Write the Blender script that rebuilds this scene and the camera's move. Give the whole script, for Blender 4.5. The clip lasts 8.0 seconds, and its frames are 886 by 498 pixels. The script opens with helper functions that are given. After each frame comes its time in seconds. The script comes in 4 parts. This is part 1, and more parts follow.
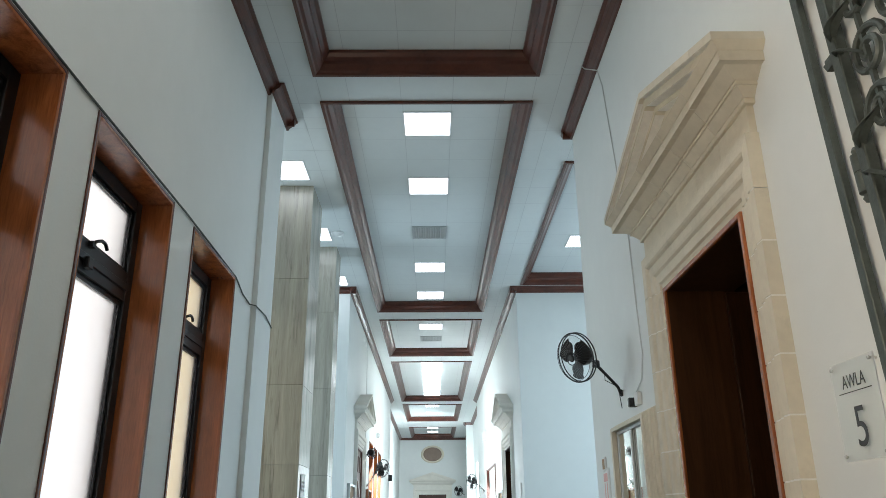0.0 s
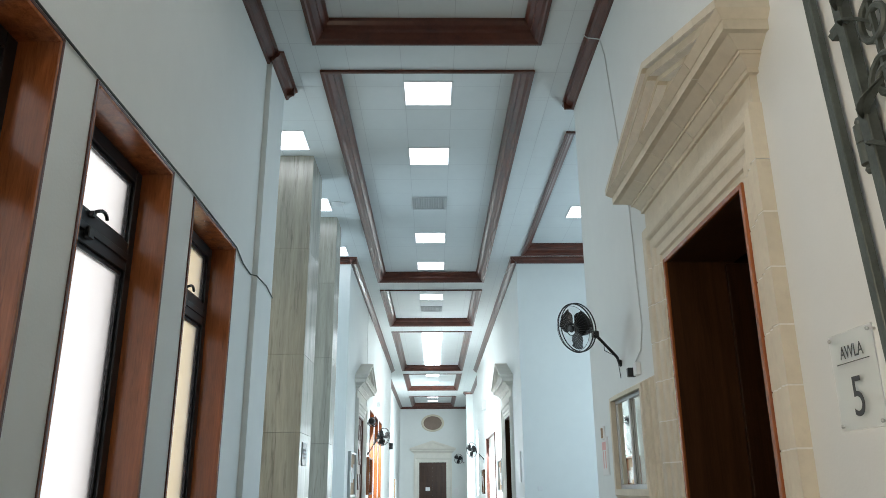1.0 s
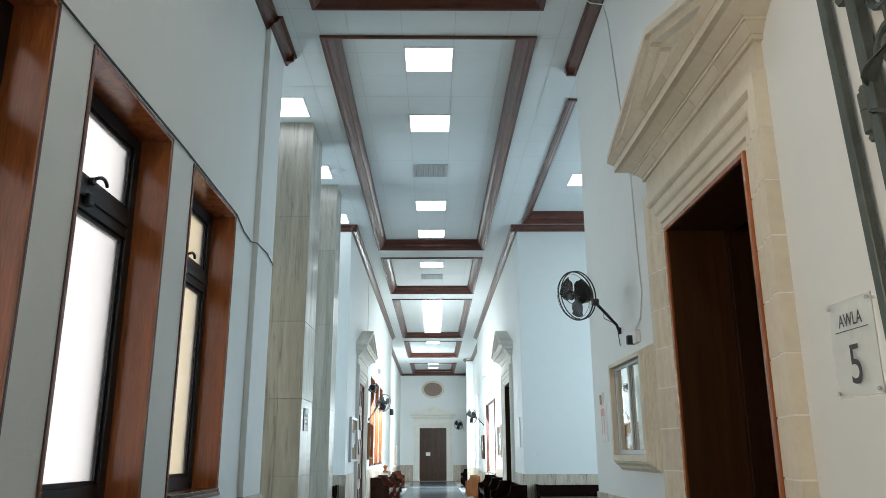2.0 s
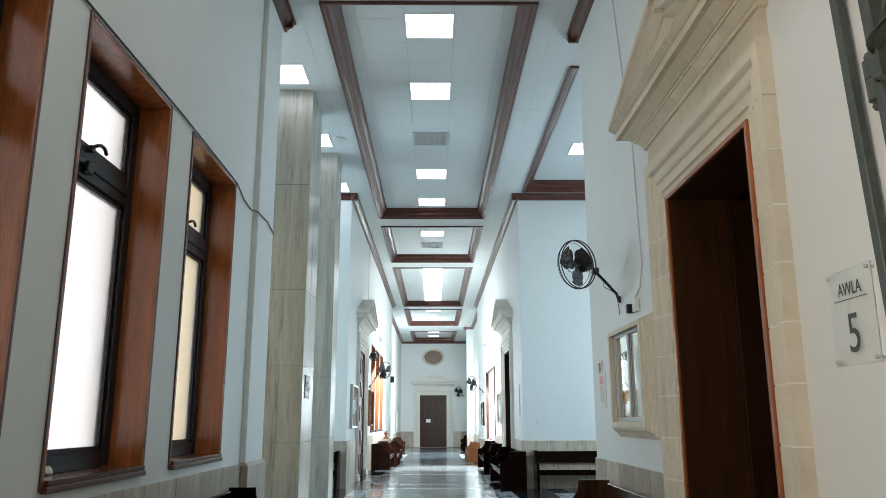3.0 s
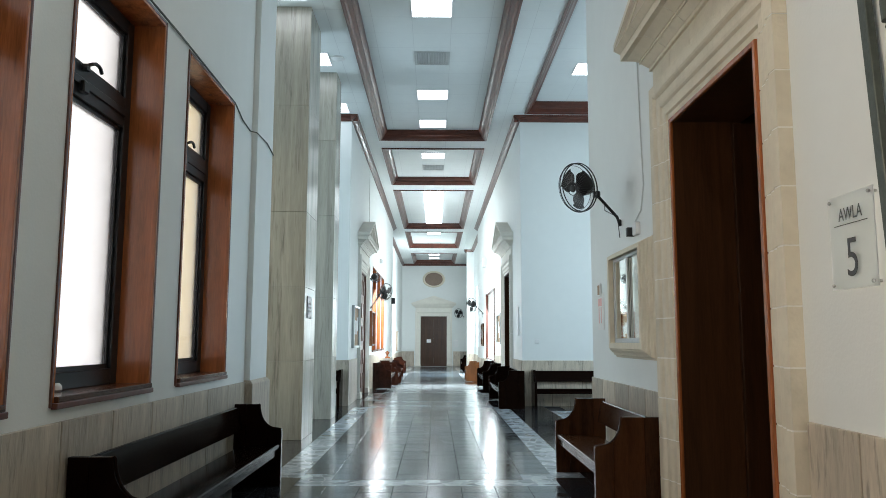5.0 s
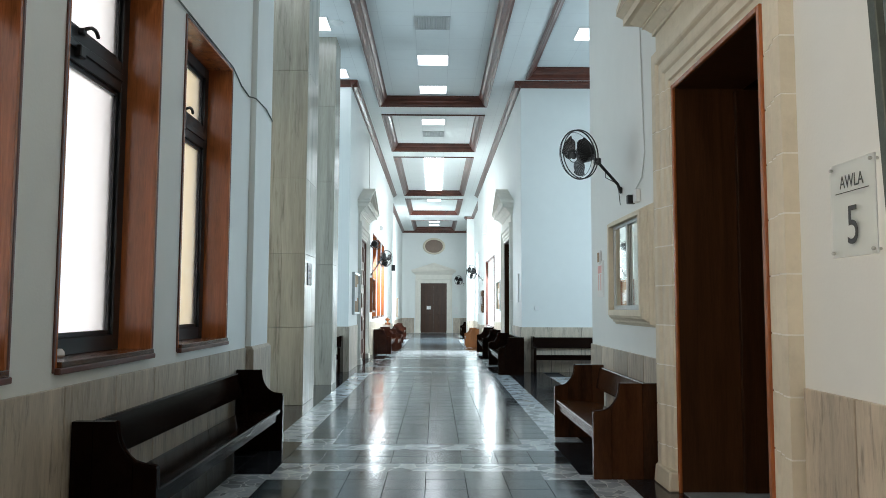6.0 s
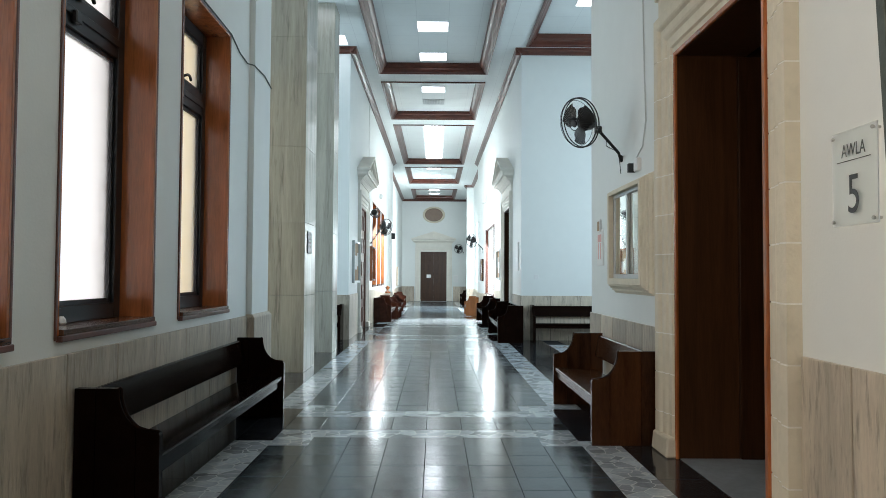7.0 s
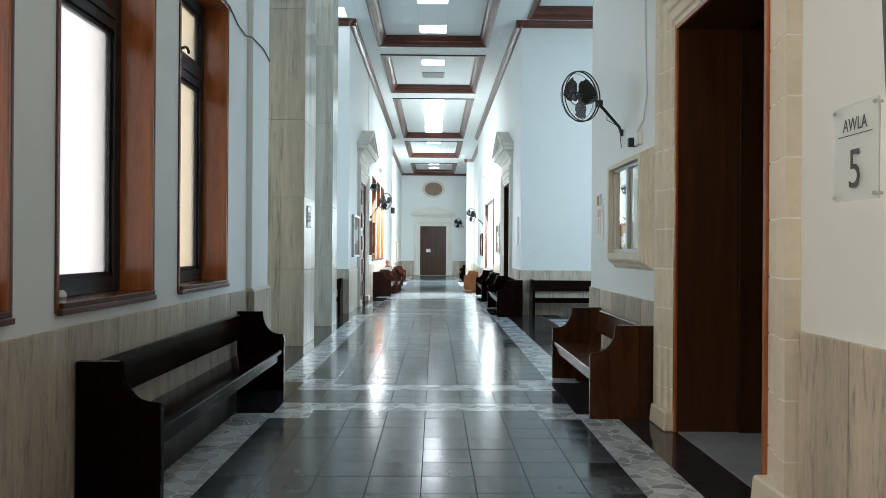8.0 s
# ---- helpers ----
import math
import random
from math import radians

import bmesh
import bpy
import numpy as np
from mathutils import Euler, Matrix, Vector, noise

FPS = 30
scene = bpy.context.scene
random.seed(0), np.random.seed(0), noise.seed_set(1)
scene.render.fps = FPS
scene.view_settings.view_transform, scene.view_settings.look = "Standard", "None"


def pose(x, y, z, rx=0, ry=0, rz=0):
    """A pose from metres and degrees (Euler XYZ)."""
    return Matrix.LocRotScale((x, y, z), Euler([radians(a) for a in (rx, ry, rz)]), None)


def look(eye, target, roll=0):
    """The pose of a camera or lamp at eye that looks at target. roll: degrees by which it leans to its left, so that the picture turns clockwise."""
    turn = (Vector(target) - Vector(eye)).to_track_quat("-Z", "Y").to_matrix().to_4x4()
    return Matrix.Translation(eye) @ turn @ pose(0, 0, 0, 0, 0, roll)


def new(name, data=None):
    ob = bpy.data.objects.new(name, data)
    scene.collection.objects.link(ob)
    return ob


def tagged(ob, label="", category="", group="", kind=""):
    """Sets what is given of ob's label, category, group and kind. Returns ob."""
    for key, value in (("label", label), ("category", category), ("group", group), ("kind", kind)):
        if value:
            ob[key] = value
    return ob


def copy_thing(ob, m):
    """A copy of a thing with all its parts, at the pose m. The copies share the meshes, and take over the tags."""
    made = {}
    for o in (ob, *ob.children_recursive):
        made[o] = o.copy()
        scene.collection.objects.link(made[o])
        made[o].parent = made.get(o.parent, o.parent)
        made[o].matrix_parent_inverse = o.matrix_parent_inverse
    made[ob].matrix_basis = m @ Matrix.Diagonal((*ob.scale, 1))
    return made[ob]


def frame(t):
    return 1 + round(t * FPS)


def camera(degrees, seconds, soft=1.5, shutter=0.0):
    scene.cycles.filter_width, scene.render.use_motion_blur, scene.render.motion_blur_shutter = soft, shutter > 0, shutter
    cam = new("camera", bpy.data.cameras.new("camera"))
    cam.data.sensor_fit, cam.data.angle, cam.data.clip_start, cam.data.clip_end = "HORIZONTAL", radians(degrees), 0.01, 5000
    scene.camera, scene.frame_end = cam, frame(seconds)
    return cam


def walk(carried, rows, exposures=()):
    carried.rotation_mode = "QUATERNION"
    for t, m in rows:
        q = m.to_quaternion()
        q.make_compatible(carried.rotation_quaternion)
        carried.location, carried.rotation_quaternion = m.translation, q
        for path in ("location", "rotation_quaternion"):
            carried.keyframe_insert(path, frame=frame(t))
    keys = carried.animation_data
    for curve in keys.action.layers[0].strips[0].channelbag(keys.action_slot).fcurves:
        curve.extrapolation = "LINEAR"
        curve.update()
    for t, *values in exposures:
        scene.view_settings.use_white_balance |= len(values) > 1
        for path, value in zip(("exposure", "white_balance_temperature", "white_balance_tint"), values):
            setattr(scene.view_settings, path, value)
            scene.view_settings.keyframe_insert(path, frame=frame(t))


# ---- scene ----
# The camera stands on a tripod and tilts down.
EYE_HEIGHT = 1.3
cam = camera(60.66, 8.0, soft=0.6)
TILT = [
    (0.0, 19.743, 0.478, -0.628), (0.5, 18.703, 0.409, -0.625), (1.0, 17.517, 0.364, -0.63),
    (1.5, 16.253, 0.291, -0.628), (3.0, 12.714, 0.128, -0.613), (3.5, 11.3, 0.06, -0.609),
    (4.0, 9.776, 0.0, -0.6), (4.5, 8.241, -0.06, -0.598), (6.0, 4.373, -0.213, -0.599),
    (6.5, 3.117, -0.24, -0.603), (7.0, 1.998, -0.285, -0.61), (7.5, 1.013, -0.32, -0.624),
    (8.0, 0.061, -0.395, -0.641)]
walk(cam, [(t, pose(0, 0, EYE_HEIGHT, 90 + pitch, lean, yaw)) for t, pitch, lean, yaw in TILT],
     [(0.0, 0.06, 5900, 7), (4.0, 0.1, 5900, 7), (8.0, 0.14, 5900, 7)])

# ---- light ----
world = bpy.data.worlds.new("sky")
scene.world = world
world.use_nodes = True
_wn = world.node_tree
_sky = _wn.nodes.new("ShaderNodeTexSky")
_sky.sky_type = "NISHITA"
_sky.sun_disc = False
_sky.sun_elevation, _sky.sun_rotation = radians(38), radians(-80)
_wn.nodes["Background"].inputs["Strength"].default_value = 0.1
_wn.links.new(_sky.outputs[0], _wn.nodes["Background"].inputs["Color"])
PANEL_GLOW, SKYLIGHT_GLOW, WINDOW_GLOW = 3.6, 5.0, 1.15


def window_lamp(name, place, target, wide, high, watts, colour):
    ob = new(name, bpy.data.lights.new(name, "AREA"))
    ob.data.shape, ob.data.size, ob.data.size_y = "RECTANGLE", wide, high
    ob.data.energy, ob.data.color = watts, colour
    ob.matrix_world = look(place, target)
    return ob


# daylight in the openings: both side bays, out of view, and the windows of the far passage
COOL, WHITE = (0.78, 0.93, 1.0), (0.95, 1.0, 0.99)
window_lamp("bay_daylight_right", (5.95, 11.9, 2.9), (0, 12.2, 2.4), 3.4, 3.4, 184, COOL)
window_lamp("bay_daylight_left", (-5.95, 11.6, 2.9), (0, 12.0, 2.4), 3.4, 3.4, 184, COOL)
for y in (21.62, 23.32, 25.02):
    window_lamp("far_daylight_left", (-1.97, y, 2.2), (0, y, 1.5), 1.1, 2.1, 105, WHITE)
window_lamp("far_daylight_right", (1.98, 23.75, 1.8), (0, 23.75, 0.9), 3.0, 2.0, 215, WHITE)
# added fill lamp behind the camera, where no source is known
window_lamp("rear_fill", (0, -6.9, 2.6), (0, 0, 2.2), 2.8, 3.6, 10, (1.0, 0.9, 0.78))
# lamps in the unseen windows, added to brighten the near right wall
for y, watts in ((1.0, 57), (-0.69, 40)):
    window_lamp("unseen_window_daylight", (-1.99, y, 2.2), (0, y + 0.35, 2.15), 1.15, 2.2, watts, (1.0, 0.76, 0.53))
# added fill lamp, hidden from view, to brighten the end hall
window_lamp("end_hall_fill", (1.96, 34.5, 2.4), (0, 36.3, 1.2), 2.4, 2.6, 760, WHITE)

# ---- plan ----
XL, XR = -1.84, 1.755            # plaster of the near walls
FL, FR = -1.74, 1.745            # plaster of the far walls
END_L, END_R = 8.12, 8.46        # where the near walls stop
FACE = 15.3                      # where the far walls begin
BEND, FAR = 31.0, 46.0
CEIL = 5.92
DADO = 0.9
MID = -0.065                     # middle of the passage
SIDE = 6.0                       # side bays reach this far out
BACK = -7.0
DROP = -0.27                     # the passage falls gently towards its end


def fall(y):
    s = min(1.0, max(0.0, (y - 20.0) / 9.0))
    return DROP * s * s * (3 - 2 * s)


# ---- helpers of this scene ----
def box(bm, x0, x1, y0, y1, z0, z1):
    return slab(bm, x0, x1, y0, y1, z0, x0, x1, y0, y1, z1)


def slab(bm, x0, x1, y0, y1, z0, X0, X1, Y0, Y1, z1):
    v = [bm.verts.new(p) for p in ((x0, y0, z0), (x1, y0, z0), (x1, y1, z0), (x0, y1, z0),
                                   (X0, Y0, z1), (X1, Y0, z1), (X1, Y1, z1), (X0, Y1, z1))]
    for q in ((3, 2, 1, 0), (4, 5, 6, 7), (0, 1, 5, 4), (1, 2, 6, 5), (2, 3, 7, 6), (3, 0, 4, 7)):
        bm.faces.new([v[i] for i in q])
    return v


def prism(bm, poly, axis, a, b):
    """A closed outline run along an axis from a to b. The outline's two numbers are the other two axes in order."""
    def at(p, c):
        return {"x": (c, p[0], p[1]), "y": (p[0], c, p[1]), "z": (p[0], p[1], c)}[axis]
    lo = [bm.verts.new(at(p, a)) for p in poly]
    hi = [bm.verts.new(at(p, b)) for p in poly]
    n = len(poly)
    bm.faces.new(lo)
    bm.faces.new(hi)
    for i in range(n):
        bm.faces.new((lo[i], lo[(i + 1) % n], hi[(i + 1) % n], hi[i]))


def tube(bm, points, radius, sides=10):
    """A round bar through the points."""
    rings = []
    pts = [Vector(p) for p in points]
    for i, p in enumerate(pts):
        way = (pts[min(i + 1, len(pts) - 1)] - pts[max(i - 1, 0)]).normalized()
        a = way.orthogonal().normalized() if i == 0 else (rings_a - way * rings_a.dot(way)).normalized()
        rings_a = a
        b = way.cross(a)
        rings.append([bm.verts.new(p + radius * (math.cos(t) * a + math.sin(t) * b))
                      for t in [2 * math.pi * k / sides for k in range(sides)]])
    for r, s in zip(rings, rings[1:]):
        for k in range(sides):
            bm.faces.new((r[k], r[(k + 1) % sides], s[(k + 1) % sides], s[k]))
    bm.faces.new(rings[0][::-1])
    bm.faces.new(rings[-1])


def lathe(bm, profile, sides=24, m=Matrix.Identity(4)):
    """Turns (radius, height) pairs about the local z axis."""
    rings = []
    for r, h in profile:
        rings.append([bm.verts.new(m @ Vector((r * math.cos(2 * math.pi * k / sides), r * math.sin(2 * math.pi * k / sides), h)))
                      for k in range(sides)])
    for r, s in zip(rings, rings[1:]):
        for k in range(sides):
            bm.faces.new((r[k], r[(k + 1) % sides], s[(k + 1) % sides], s[k]))
    bm.faces.new(rings[0][::-1])
    bm.faces.new(rings[-1])


def finish(name, bm, material, smooth=False, bevel=0.0):
    if bevel:
        bmesh.ops.bevel(bm, geom=bm.edges[:], offset=bevel, segments=1, affect="EDGES")
    bmesh.ops.recalc_face_normals(bm, faces=bm.faces[:])
    me = bpy.data.meshes.new(name)
    bm.to_mesh(me)
    bm.free()
    me.materials.append(material)
    if smooth:
        me.shade_smooth()
        me.set_sharp_from_angle(angle=radians(35))
    return me


def part(name, bm, material, parent, label="", smooth=False, bevel=0.0):
    ob = new(name, finish(name, bm, material, smooth, bevel))
    ob.parent = parent
    return tagged(ob, label)


def piece(name, mesh, parent, m=Matrix.Identity(4)):
    ob = new(name, mesh)
    ob.parent = parent
    ob.matrix_basis = m
    return ob


def thing(name, m, label, category, group="", kind=""):
    ob = new(name)
    ob.empty_display_size = 0.1
    ob.matrix_basis = m
    return tagged(ob, label, category, group, kind)


def solid(name, bm, material, label, category, kind="structure", bevel=0.0, smooth=False):
    return tagged(new(name, finish(name, bm, material, smooth, bevel)), label, category, "", kind)


def on_left(x, y, z):
    return pose(x, y, z, 0, 0, 90)


def on_right(x, y, z):
    return pose(x, y, z, 0, 0, -90)


# ---- materials ----
def material(name, colour, rough=0.5, metal=0.0, noise_scale=0.0, spread=0.0, bump=0.0, bump_scale=40.0, streak=None, random_amount=0.0, coat=0.0, spec=0.5, wear=0.0, pits=0.0, pit_gain=0.35):
    """Paint, stone or wood: two scales of noise on the colour, a fine bump, an own tint a piece."""
    mt = bpy.data.materials.new(name)
    mt.use_nodes = True
    nt = mt.node_tree
    bs = nt.nodes["Principled BSDF"]
    bs.inputs["Roughness"].default_value = rough
    bs.inputs["Metallic"].default_value = metal
    bs.inputs["Coat Weight"].default_value = coat
    bs.inputs["Coat Roughness"].default_value = 0.12
    bs.inputs["Specular IOR Level"].default_value = spec
    bs.inputs["Base Color"].default_value = (*colour, 1)
    if not noise_scale:
        return mt
    co = nt.nodes.new("ShaderNodeTexCoord")
    mp = nt.nodes.new("ShaderNodeMapping")
    mp.inputs["Scale"].default_value = streak or (1, 1, 1)
    nt.links.new(co.outputs["Object"], mp.inputs["Vector"])
    fac = None
    for scale, amount in ((noise_scale, 0.65), (noise_scale * 7.3, 0.35)):
        nz = nt.nodes.new("ShaderNodeTexNoise")
        nz.inputs["Scale"].default_value, nz.inputs["Detail"].default_value = scale, 5
        nz.inputs["Distortion"].default_value = 0.9 if streak else 0.2
        nt.links.new(mp.outputs[0], nz.inputs["Vector"])
        mul = nt.nodes.new("ShaderNodeMath")
        mul.operation = "MULTIPLY"
        mul.inputs[1].default_value = amount
        nt.links.new(nz.outputs["Fac"], mul.inputs[0])
        if fac is None:
            fac = mul.outputs[0]
        else:
            add = nt.nodes.new("ShaderNodeMath")
            nt.links.new(fac, add.inputs[0])
            nt.links.new(mul.outputs[0], add.inputs[1])
            fac = add.outputs[0]
    if random_amount:
        oi = nt.nodes.new("ShaderNodeObjectInfo")
        mr = nt.nodes.new("ShaderNodeMapRange")
        mr.inputs["To Min"].default_value, mr.inputs["To Max"].default_value = -random_amount, random_amount
        nt.links.new(oi.outputs["Random"], mr.inputs["Value"])
        add = nt.nodes.new("ShaderNodeMath")
        nt.links.new(fac, add.inputs[0])
        nt.links.new(mr.outputs[0], add.inputs[1])
        fac = add.outputs[0]
    ramp = nt.nodes.new("ShaderNodeValToRGB")
    ramp.color_ramp.elements[0].position, ramp.color_ramp.elements[1].position = 0.28, 0.72
    ramp.color_ramp.elements[0].color = (*[c * (1 - spread) for c in colour], 1)
    ramp.color_ramp.elements[1].color = (*[min(1, c * (1 + spread)) for c in colour], 1)
    nt.links.new(fac, ramp.inputs[0])
    nt.links.new(ramp.outputs[0], bs.inputs["Base Color"])
    if pits:
        pn = nt.nodes.new("ShaderNodeTexNoise")
        pn.inputs["Scale"].default_value, pn.inputs["Detail"].default_value, pn.inputs["Roughness"].default_value = noise_scale * 3.1, 8, 0.65
        nt.links.new(mp.outputs[0], pn.inputs["Vector"])
        pr = nt.nodes.new("ShaderNodeMapRange")
        pr.inputs["From Min"].default_value, pr.inputs["From Max"].default_value = 0.55, 0.68
        pr.inputs["To Max"].default_value = pits
        nt.links.new(pn.outputs["Fac"], pr.inputs["Value"])
        pm = nt.nodes.new("ShaderNodeMix")
        pm.data_type = "RGBA"
        nt.links.new(pr.outputs[0], pm.inputs["Factor"])
        nt.links.new(ramp.outputs[0], pm.inputs[6])
        pm.inputs[7].default_value = (*[min(1, c * pit_gain) for c in colour], 1)
        nt.links.new(pm.outputs[2], bs.inputs["Base Color"])
    if wear:
        mr = nt.nodes.new("ShaderNodeMapRange")
        mr.inputs["From Min"].default_value, mr.inputs["From Max"].default_value = 0.3, 0.7
        mr.inputs["To Min"].default_value, mr.inputs["To Max"].default_value = max(0.02, rough - wear), rough + wear
        nt.links.new(fac, mr.inputs["Value"])
        nt.links.new(mr.outputs[0], bs.inputs["Roughness"])
    if bump:
        bn = nt.nodes.new("ShaderNodeTexNoise")
        bn.inputs["Scale"].default_value, bn.inputs["Detail"].default_value = bump_scale, 6
        nt.links.new(mp.outputs[0], bn.inputs["Vector"])
        bp = nt.nodes.new("ShaderNodeBump")
        bp.inputs["Strength"].default_value, bp.inputs["Distance"].default_value = bump, 0.004
        nt.links.new(bn.outputs["Fac"], bp.inputs["Height"])
        nt.links.new(bp.outputs[0], bs.inputs["Normal"])
    return mt


def glowing(name, colour, strength):
    mt = bpy.data.materials.new(name)
    mt.use_nodes = True
    bs = mt.node_tree.nodes["Principled BSDF"]
    bs.inputs["Base Color"].default_value = (0.8, 0.8, 0.8, 1)
    bs.inputs["Emission Color"].default_value = (*colour, 1)
    bs.inputs["Emission Strength"].default_value = strength
    return mt


def glass(name, colour=(1, 1, 1), rough=0.0):
    mt = bpy.data.materials.new(name)
    mt.use_nodes = True
    bs = mt.node_tree.nodes["Principled BSDF"]
    bs.inputs["Base Color"].default_value = (*colour, 1)
    bs.inputs["Roughness"].default_value = rough
    bs.inputs["Transmission Weight"].default_value = 1.0
    bs.inputs["IOR"].default_value = 1.45
    return mt


def crazed_marble(name):
    """Bands of broken grey marble set in pale cement."""
    mt = material(name, (0.42, 0.46, 0.49), 0.14, noise_scale=5, spread=0.3, spec=0.5)
    nt = mt.node_tree
    bs = nt.nodes["Principled BSDF"]
    old = bs.inputs["Base Color"].links[0].from_socket
    co = nt.nodes.new("ShaderNodeTexCoord")
    warp = nt.nodes.new("ShaderNodeTexNoise")
    warp.inputs["Scale"].default_value = 6
    nt.links.new(co.outputs["Object"], warp.inputs["Vector"])
    mixv = nt.nodes.new("ShaderNodeMix")
    mixv.data_type = "VECTOR"
    mixv.inputs["Factor"].default_value = 0.08
    nt.links.new(co.outputs["Object"], mixv.inputs[4])
    nt.links.new(warp.outputs["Color"], mixv.inputs[5])
    edge = nt.nodes.new("ShaderNodeTexVoronoi")
    edge.feature = "DISTANCE_TO_EDGE"
    cell = nt.nodes.new("ShaderNodeTexVoronoi")
    for nd in (edge, cell):
        nd.inputs["Scale"].default_value = 9
        nt.links.new(mixv.outputs[1], nd.inputs["Vector"])
    hsv = nt.nodes.new("ShaderNodeHueSaturation")
    sep = nt.nodes.new("ShaderNodeSeparateColor")
    nt.links.new(cell.outputs["Color"], sep.inputs[0])
    mr = nt.nodes.new("ShaderNodeMapRange")
    mr.inputs["To Min"].default_value, mr.inputs["To Max"].default_value = 0.6, 1.35
    nt.links.new(sep.outputs[0], mr.inputs["Value"])
    nt.links.new(mr.outputs[0], hsv.inputs["Value"])
    nt.links.new(old, hsv.inputs["Color"])
    less = nt.nodes.new("ShaderNodeMapRange")
    less.inputs["From Min"].default_value, less.inputs["From Max"].default_value = 0.012, 0.04
    less.inputs["To Min"].default_value, less.inputs["To Max"].default_value = 1, 0
    nt.links.new(edge.outputs["Distance"], less.inputs["Value"])
    mix = nt.nodes.new("ShaderNodeMix")
    mix.data_type = "RGBA"
    nt.links.new(less.outputs[0], mix.inputs["Factor"])
    nt.links.new(hsv.outputs[0], mix.inputs[6])
    mix.inputs[7].default_value = (0.66, 0.69, 0.69, 1)
    nt.links.new(mix.outputs[2], bs.inputs["Base Color"])
    return mt


PAINT = material("wall_paint", (0.74, 0.77, 0.75), 0.55, noise_scale=0.7, spread=0.035, bump=0.25, bump_scale=60)
CEILING_TILE = material("ceiling_tile", (0.72, 0.75, 0.74), 0.8, noise_scale=1.2, spread=0.03, bump=0.3, bump_scale=180)
GAP = material("gap", (0.35, 0.36, 0.36), 0.9)
TEE_BAR = material("tee_bar", (0.6, 0.62, 0.62), 0.7)
MAHOGANY = material("mahogany", (0.092, 0.028, 0.016), 0.3, noise_scale=3, spread=0.45, streak=(1, 1, 1), bump=0.15, bump_scale=30, coat=0.2)
REVEAL_WOOD = material("varnished_reveal_wood", (0.31, 0.096, 0.027), 0.25, noise_scale=5, spread=0.55, streak=(3, 3, 0.25), bump=0.15, bump_scale=40, coat=0.2)
SILL_WOOD = material("dark_worn_sill_wood", (0.085, 0.034, 0.016), 0.22, noise_scale=5, spread=0.5, streak=(0.25, 3, 3), bump=0.15, bump_scale=40, coat=0.2)
BENCH_WOOD = material("dark_bench_wood", (0.007, 0.003, 0.0018), 0.13, noise_scale=5, spread=0.45, streak=(0.4, 2, 2), bump=0.03, bump_scale=14, spec=0.03)
BENCH_FAR = material("red_brown_bench_wood", (0.034, 0.0095, 0.0045), 0.25, noise_scale=5, spread=0.4, streak=(0.4, 2, 2), bump=0.12, bump_scale=40, spec=0.2)
BENCH_RED = material("reddish_bench_wood", (0.046, 0.018, 0.007), 0.2, noise_scale=5, spread=0.55, streak=(2, 2, 0.4), bump=0.06, bump_scale=20, spec=0.25, random_amount=0.16)
# Bench wood brightened to orange, for the sunlight that falls on one pew.
BENCH_SUNLIT = material("sunlit_bench_wood", (0.26, 0.1, 0.03), 0.25, noise_scale=5, spread=0.35, streak=(2, 2, 0.4), bump=0.06, bump_scale=20)
DOOR_WOOD = material("door_wood", (0.045, 0.019, 0.007), 0.38, noise_scale=4, spread=0.45, streak=(3, 3, 0.2), bump=0.2, bump_scale=30, coat=0.0, spec=0.18)
# Door wood made paler for light glancing off the far left door.
DOOR_LIT = material("lit_door_wood", (0.2, 0.105, 0.072), 0.35, noise_scale=4, spread=0.35, streak=(3, 3, 0.2), bump=0.2, bump_scale=30)
# Door wood darkened for the shade inside the open doorway.
DOOR_SHADED = material("shaded_door_wood", (0.028, 0.011, 0.004), 0.4, noise_scale=4, spread=0.5, streak=(3, 3, 0.2), bump=0.2, bump_scale=30, spec=0.15)
TRAVERTINE = material("travertine", (0.44, 0.385, 0.305), 0.4, noise_scale=2.6, spread=0.36, streak=(3.0, 3.0, 0.5), bump=0.9, bump_scale=18, random_amount=0.16, pits=0.65)
COLUMN_STONE = material("veined_column_marble", (0.41, 0.395, 0.335), 0.26, noise_scale=2.4, spread=0.28, streak=(2.6, 2.6, 0.2), bump=0.1, bump_scale=20, random_amount=0.04, pits=0.6)
LIMESTONE = material("limestone", (0.68, 0.625, 0.495), 0.75, noise_scale=2.2, spread=0.1, bump=0.45, bump_scale=50, random_amount=0.12, pits=0.12)
PALE_STONE = material("painted_pale_stone", (0.74, 0.72, 0.65), 0.7, noise_scale=3, spread=0.08, bump=0.3, bump_scale=50)
MORTAR = material("mortar", (0.84, 0.82, 0.76), 0.9, noise_scale=20, spread=0.08)
FLOOR_TILE = material("dark_floor_tile", (0.044, 0.057, 0.067), 0.16, noise_scale=2.6, spread=0.7, bump=0.05, bump_scale=12, random_amount=0.14, wear=0.05, pits=0.4, pit_gain=2.4)
BLACK_MARBLE = material("black_marble", (0.022, 0.023, 0.026), 0.12, noise_scale=9, spread=0.8, bump=0.04, bump_scale=20, wear=0.05, pits=0.5, pit_gain=3.0)
GROUT = material("grout", (0.014, 0.014, 0.015), 0.8, noise_scale=10, spread=0.2)
WHITE_BAND = crazed_marble("crazed_marble")
# Pale threshold marble; also the far tiles, paled for the light they reflect.
THRESHOLD_AND_LIT_TILE = material("threshold_and_lit_tile", (0.26, 0.28, 0.29), 0.22, noise_scale=3, spread=0.2)
ALU_BLACK = material("black_aluminium", (0.012, 0.013, 0.015), 0.35, metal=0.2, noise_scale=20, spread=0.15)
